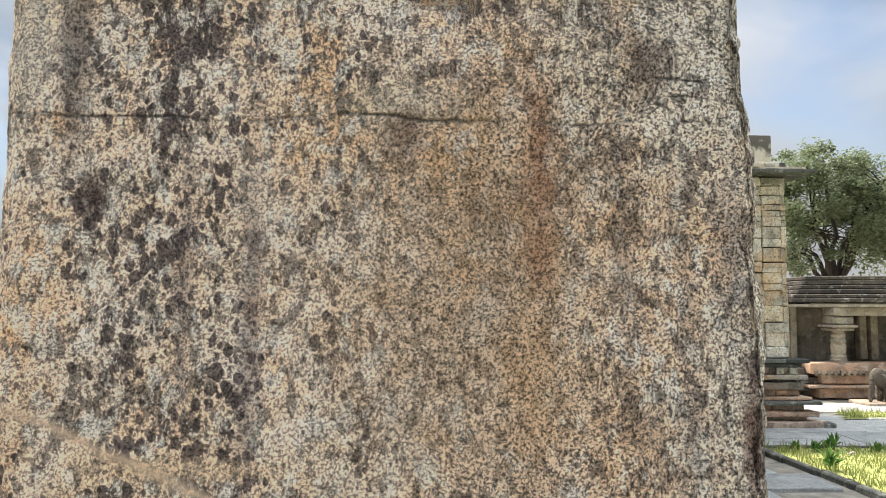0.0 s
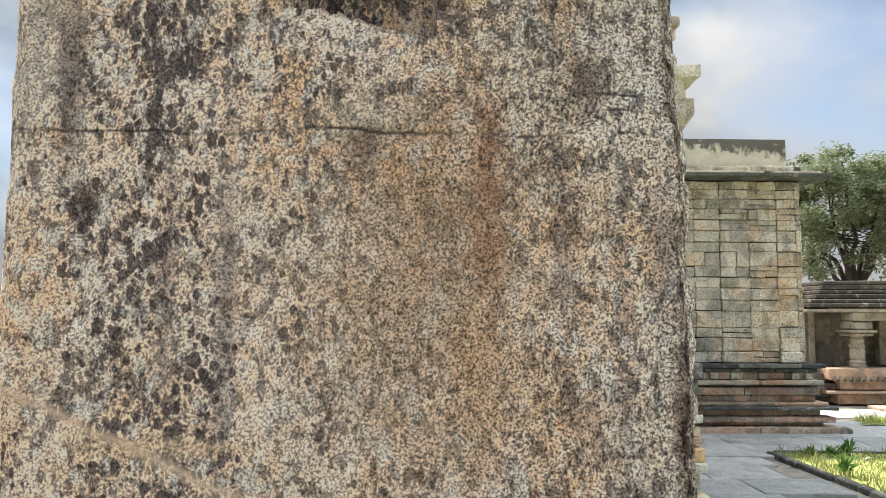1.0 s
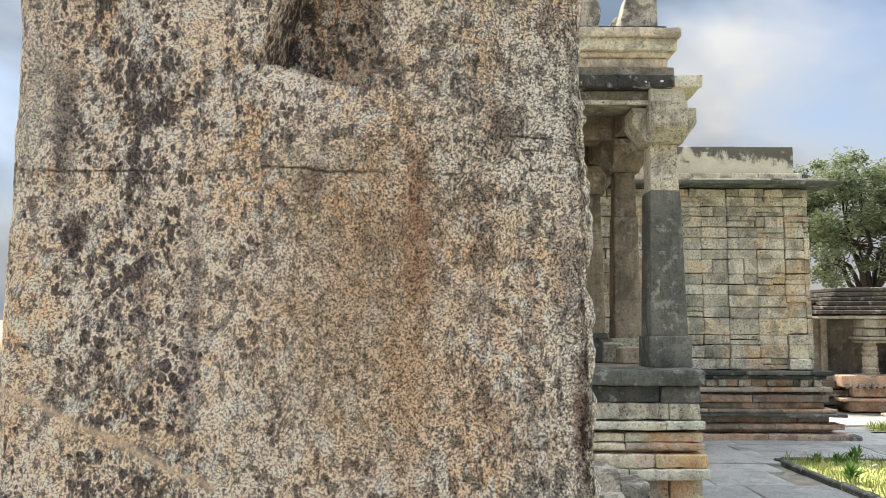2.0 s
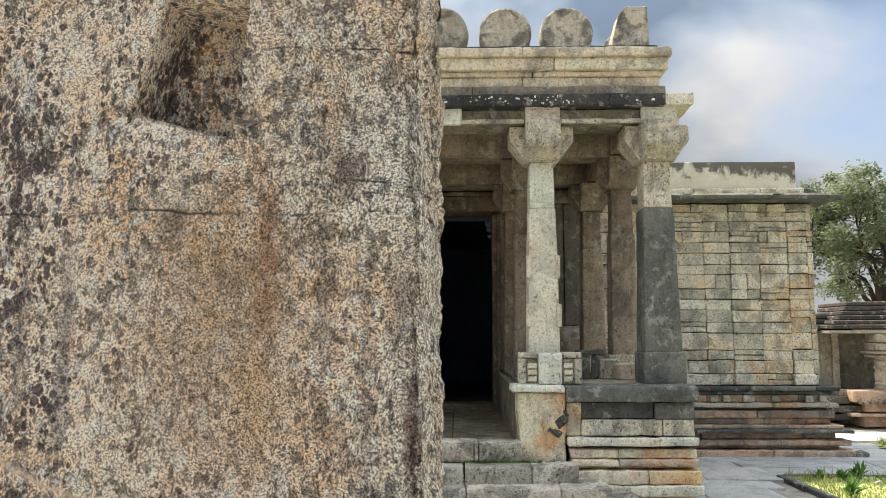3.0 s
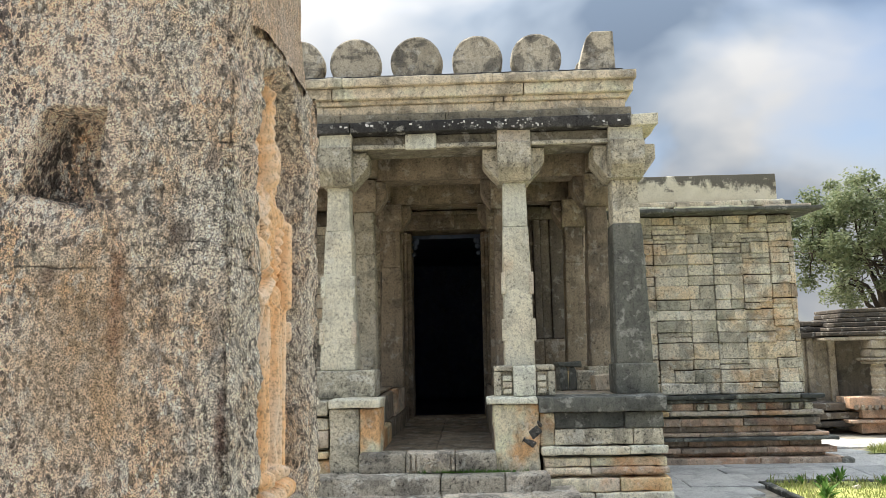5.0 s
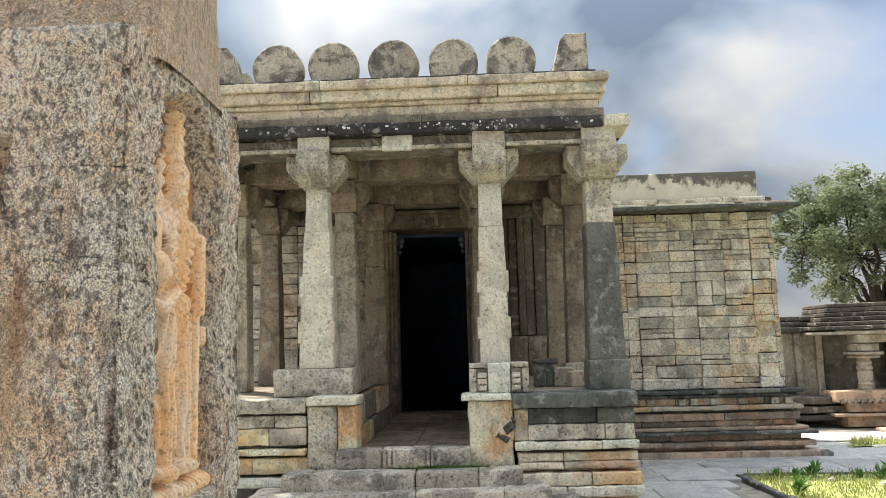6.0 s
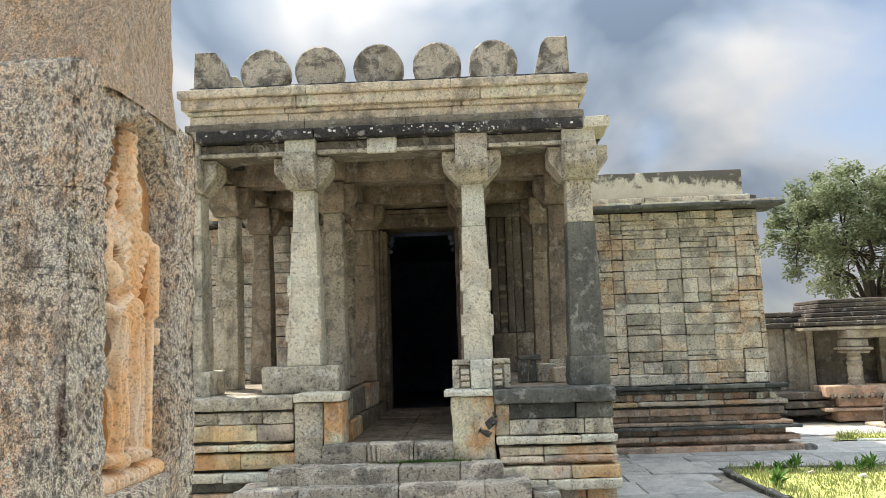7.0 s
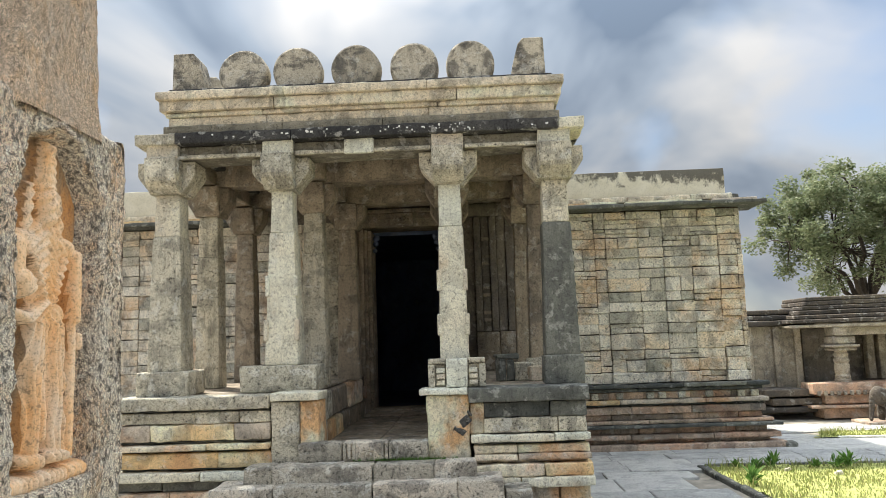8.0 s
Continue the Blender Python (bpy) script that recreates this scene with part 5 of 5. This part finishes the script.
def blocked(x, y):
    return in_near_lawn(x + 0.3, y - 0.15) or in_near_lawn(x, y) or in_near_lawn(x - 0.35, y) or in_far_lawn(x, y) or in_far_lawn(x + 0.3, y) or (x < 5.15 and y > 9.75) or (x < 2.1 and y > 5.0)


pave(2.3, 3.82, 4.4, 8.3, blocked)
pave(2.3, 11.0, 8.28, 13.9, blocked)
kerb = thing("kerb", "low grey stone kerb along the lawn", "kerb", kind="structure")
y = 3.6
while y < 8.25:
    d = rng.uniform(0.5, 0.8)
    e = min(y + d, 8.3)
    ob = part("kerb_stone", block(0.08, e - y - 0.01, 0.07, 0.012, 0.008), M_SLATE, kerb, at=(kerb_x((y + e) / 2) + 0.03, (y + e) / 2, -0.008))
    y = e
x = 3.85
while x < 9:
    e = x + rng.uniform(0.6, 0.9)
    cy = 8.33 - 0.06 * ((x + e) / 2 - 3.8)
    ob = part("kerb_stone", block(e - x - 0.01, 0.06, 0.05, 0.012, 0.008), M_SLATE, kerb, at=((x + e) / 2, cy, 0.0))
    ob.rotation_euler = (0, 0, -0.06)
    x = e
x = 6.35
while x < 11:
    e = x + rng.uniform(0.5, 0.8)
    cx = (x + e) / 2
    cy = 10.42 - 0.12 * (cx - 6.2)
    ob = part("kerb_stone", block(e - x - 0.01, 0.07, 0.06, 0.01, 0.006), M_PALE, kerb, at=(cx, cy, ground_z(cx, cy) + 0.0))
    ob.rotation_euler = (0, 0, -0.12)
    x = e


# ---- far pavilion ----
def far_column(x, y, z0):
    c = thing("turned_column", "lathe-turned pale stone column on a low parapet", "column", "columns of the far pavilion", at=(x, y, 0))
    prof = [(0.19, 0.0), (0.19, 0.05), (0.165, 0.06), (0.18, 0.12), (0.15, 0.15), (0.17, 0.20), (0.175, 0.34), (0.15, 0.38), (0.18, 0.42), (0.18, 0.46), (0.15, 0.50), (0.17, 0.56), (0.14, 0.60), (0.14, 0.64)]
    bm = bmesh.new()
    n, rows = 20, []
    for rad, z in prof:
        rad *= 0.85
        rows.append([bm.verts.new((rad * math.cos(2 * math.pi * k / n), rad * math.sin(2 * math.pi * k / n), z)) for k in range(n)])
    for a, b in zip(rows, rows[1:]):
        for k in range(n):
            bm.faces.new((a[k], a[(k + 1) % n], b[(k + 1) % n], b[k]))
    part("shaft", bm, M_FAR, c, at=(0, 0, z0))
    part("capital_disc", block(0.46, 0.46, 0.06, 0.02, 0.002), M_FAR, c, at=(0, 0, z0 + 0.67))
    part("capital_plate", block(0.56, 0.56, 0.06, 0.02, 0.002), M_FAR, c, at=(0, 0, z0 + 0.735))
    part("capital_block", block(0.44, 0.44, 0.16, 0.02, 0.003), M_FAR, c, at=(0, 0, z0 + 0.85))
    return c


FG = -0.27
far = thing("far_pavilion", "low stone pavilion with stepped dark roof across the court", "pavilion")
box_part("rear_wall", 5.6, 16.5, 16.9, 17.4, FG, 1.75, M_FAR, far, r=0.02, step=0.5, amp=0.02)
box_part("side_wall", 6.2, 8.35, 16.15, 16.5, FG, 1.7, M_FAR, far, "pale patched stone wall", r=0.02, step=0.2, amp=0.02)
for x in (7.15, 7.75, 8.2):
    box_part("pilaster", x, x + 0.14, 16.06, 16.148, FG, 1.68, M_FAR, far)
for z0, z1, x0, fy in ((1.62, 1.74, 6.0, 15.95), (1.76, 1.86, 6.1, 16.05), (1.88, 1.98, 6.2, 16.12)):
    box_part("roof_course", x0, 8.6, fy, 17.2, z0, z1, M_FARROOF, far, r=0.03, step=0.12, amp=0.02)
# projecting roof with a cut corner
for z0, z1, off, mt in ((1.56, 1.63, 0.0, M_FAR), (1.66, 1.74, -0.02, M_FARROOF), (1.75, 1.83, 0.12, M_FARROOF), (1.84, 1.93, 0.22, M_FARROOF), (1.94, 2.02, 0.30, M_FARROOF), (2.03, 2.12, 0.36, M_FARROOF), (2.13, 2.21, 0.38, M_FARROOF)):
    bm = bmesh.new()
    outline = [(7.93 + off, 15.6), (8.95 + off * 0.6, 14.85 + off), (14.5, 14.85 + off), (14.5, 16.85), (7.93 + off, 16.85)]
    lo = [bm.verts.new((x, y, z0)) for x, y in outline]
    hi = [bm.verts.new((x, y, z1)) for x, y in outline]
    for k in range(5):
        bm.faces.new((lo[k], lo[(k + 1) % 5], hi[(k + 1) % 5], hi[k]))
    bm.faces.new(lo[::-1])
    bm.faces.new(hi)
    bmesh.ops.bevel(bm, geom=bm.edges[:], offset=0.015, segments=1, affect="EDGES")
    part("roof_course", bm, mt, far)
box_part("front_beam", 8.6, 14.4, 15.05, 15.5, 1.39, 1.555, M_FAR, far, r=0.015, step=0.4)
for x0, x1, fy, z0, z1 in ((8.05, 14.4, 15.0, 0.22, 0.44), (8.3, 14.4, 15.08, 0.02, 0.2), (8.0, 14.4, 14.95, -0.06, 0.0), (8.25, 14.4, 15.06, -0.27, -0.07)):
    box_part("parapet_course", x0, x1, fy, 15.6, z0, z1, M_BASE, far, r=0.02, step=0.2, amp=0.012)
for i in range(14):
    part("parapet_tooth", block(0.07, 0.05, 0.09, 0.01, 0.004), M_FAR, far, at=(8.15 + i * 0.13, 14.98, 0.24))
for x0, x1, z0, z1 in ((7.15, 8.05, 0.18, 0.32), (7.3, 8.3, 0.0, 0.14), (7.1, 8.2, -0.14, -0.03)):
    box_part("wing_course", x0, x1, 15.2, 16.0, z0, z1, M_FARROOF, far, r=0.02, step=0.2, amp=0.015)
# added dark board: its colour stands for the shade inside the pavilion
box_part("dark_opening_back", 8.5, 14.3, 16.4, 16.5, FG, 1.55, M_SHADED, far)
for x in (9.75, 10.0, 10.7, 11.4):
    box_part("inner_pier", x, x + 0.16, 16.1, 16.3, 0.44, 1.4, M_FAR, far)
far_column(8.80, 15.3, 0.442)
far_column(11.2, 15.3, 0.442)


def elephant():
    bm = bmesh.new()

    def blob(x, y, z, rx, ry, rz):
        for v in bmesh.ops.create_uvsphere(bm, u_segments=16, v_segments=10, radius=1)["verts"]:
            v.co = Vector((x + v.co.x * rx, y + v.co.y * ry, z + v.co.z * rz))
    blob(0.16, 0, 0.36, 0.30, 0.16, 0.19)
    blob(-0.12, 0, 0.42, 0.15, 0.13, 0.16)
    for x in (-0.02, 0.34):
        for y in (-0.09, 0.09):
            blob(x, y, 0.14, 0.075, 0.07, 0.17)
    for k in range(6):
        blob(-0.24 - 0.012 * k, 0, 0.38 - 0.065 * k, 0.06 - 0.005 * k, 0.055 - 0.004 * k, 0.06)
    blob(-0.08, -0.13, 0.42, 0.09, 0.025, 0.11)
    blob(-0.08, 0.13, 0.42, 0.09, 0.025, 0.11)
    ob = part("elephant_statue", bm, M_FARROOF, smooth=True)
    ob.matrix_world = pose(8.98, 14.1, -0.215, 0, 0, 12) @ Matrix.Diagonal((1.1, 1.1, 1.1, 1))
    tagged(ob, "worn grey stone elephant statue on a low slab", "statue")
    tagged(box_part("statue_base", 8.5, 9.9, 13.8, 14.5, -0.27, -0.215, M_BASE), "low stone slab under the elephant statue", "base slab")


elephant()


# ---- trees ----
def tree(x, y, z, fork, centre, size, clumps, leaves, seed, label):
    """A trunk that forks low, limbs that curve out to clumps of leaves in a broad uneven crown."""
    r = random.Random(seed)
    t = thing("broad_tree", label, "tree", "trees behind the court", at=(x, y, z))
    v, f = [], []

    def tube(pts, r0, r1):
        n = len(pts)
        k0 = len(v)
        for i, p in enumerate(pts):
            ax = (pts[min(i + 1, n - 1)] - pts[max(i - 1, 0)]).normalized()
            u = ax.orthogonal().normalized()
            w = ax.cross(u)
            rad = r0 + (r1 - r0) * i / (n - 1)
            for j in range(6):
                v.append(p + (u * math.cos(j * 1.0472) + w * math.sin(j * 1.0472)) * rad)
        for i in range(n - 1):
            for j in range(6):
                a, b = k0 + i * 6, k0 + (i + 1) * 6
                f.append((a + j, a + (j + 1) % 6, b + (j + 1) % 6, b + j))

    def sway(a, b, n, amount, sag):
        out = []
        for i in range(n + 1):
            s = i / n
            p = a.lerp(b, s) + Vector((r.uniform(-1, 1), r.uniform(-1, 1), r.uniform(-1, 1))) * amount * math.sin(math.pi * s)
            p.z += sag * math.sin(math.pi * s)
            out.append(p)
        return out
    top = Vector((0.15, 0, fork))
    tube(sway(Vector((0, 0, 0)), top, 5, 0.12, 0), 0.20, 0.15)
    heads = []
    for i in range(9):
        a = 2 * math.pi * i / 9 + r.uniform(-0.25, 0.25)
        k = r.uniform(0.35, 0.6)
        h = Vector((math.cos(a) * size[0] * k, math.sin(a) * size[1] * k, centre + size[2] * r.uniform(-0.35, 0.5)))
        tube(sway(top, h, 8, 0.18, 0.25), 0.09, 0.035)
        heads.append(h)
    heads.append(Vector((0, 0, centre + size[2] * 0.5)))
    tube(sway(top, heads[-1], 6, 0.2, 0), 0.10, 0.04)
    spots = []
    while len(spots) < clumps:
        d = Vector((r.uniform(-1, 1), r.uniform(-1, 1), r.uniform(-1, 1)))
        if not 0.45 < d.length < 1.0:
            continue
        if d.z < -0.3 and math.hypot(d.x - 0.1, d.y) < 0.4:
            continue
        bump = 0.82 + 0.36 * noise.noise(d * 2.2 + Vector((seed, 0, 0)))
        p = Vector((d.x * size[0], d.y * size[1], d.z * size[2])) * bump + Vector((0, 0, centre))
        spots.append(p)
        near = min(heads, key=lambda h: (h - p).length)
        tube(sway(near, p, 5, 0.12, 0.05), 0.025, 0.008)
    grid_part("trunk", v, f, M_BARK, t, "dark branching trunk")
    lv, lf = [], []
    for i in range(leaves):
        p = spots[int(r.random() ** 1.0 * len(spots))]
        spread = 0.27 + 0.10 * math.sin(p.x * 3)
        g = Vector((r.gauss(0, 1), r.gauss(0, 1), r.gauss(0, 0.75)))
        c = p + g * (spread * min(1.0, 1.5 / max(g.length, 0.01)))
        a, e = r.uniform(0, 6.283), r.uniform(-1.0, 0.4)
        d = Vector((math.cos(a) * math.cos(e), math.sin(a) * math.cos(e), math.sin(e)))
        s = d.cross(Vector((r.uniform(-1, 1), r.uniform(-1, 1), 1))).normalized()
        ln, wd = r.uniform(0.09, 0.16), r.uniform(0.028, 0.045)
        k = len(lv)
        lv += [c, c + d * ln * 0.5 + s * wd, c + d * ln, c + d * ln * 0.5 - s * wd]
        lf.append((k, k + 1, k + 2, k + 3))
    grid_part("crown", lv, lf, M_LEAF, t, "dense crown of small green leaves", smooth=False)


tree(14.2, 25.0, -0.4, 2.4, 5.35, (4.2, 3.4, 2.6), 190, 46000, 21, "broad green tree with spreading dark limbs")
tree(19.6, 27.0, -0.4, 2.6, 5.4, (3.8, 3.2, 2.7), 110, 18000, 22, "broad green tree with spreading dark limbs")
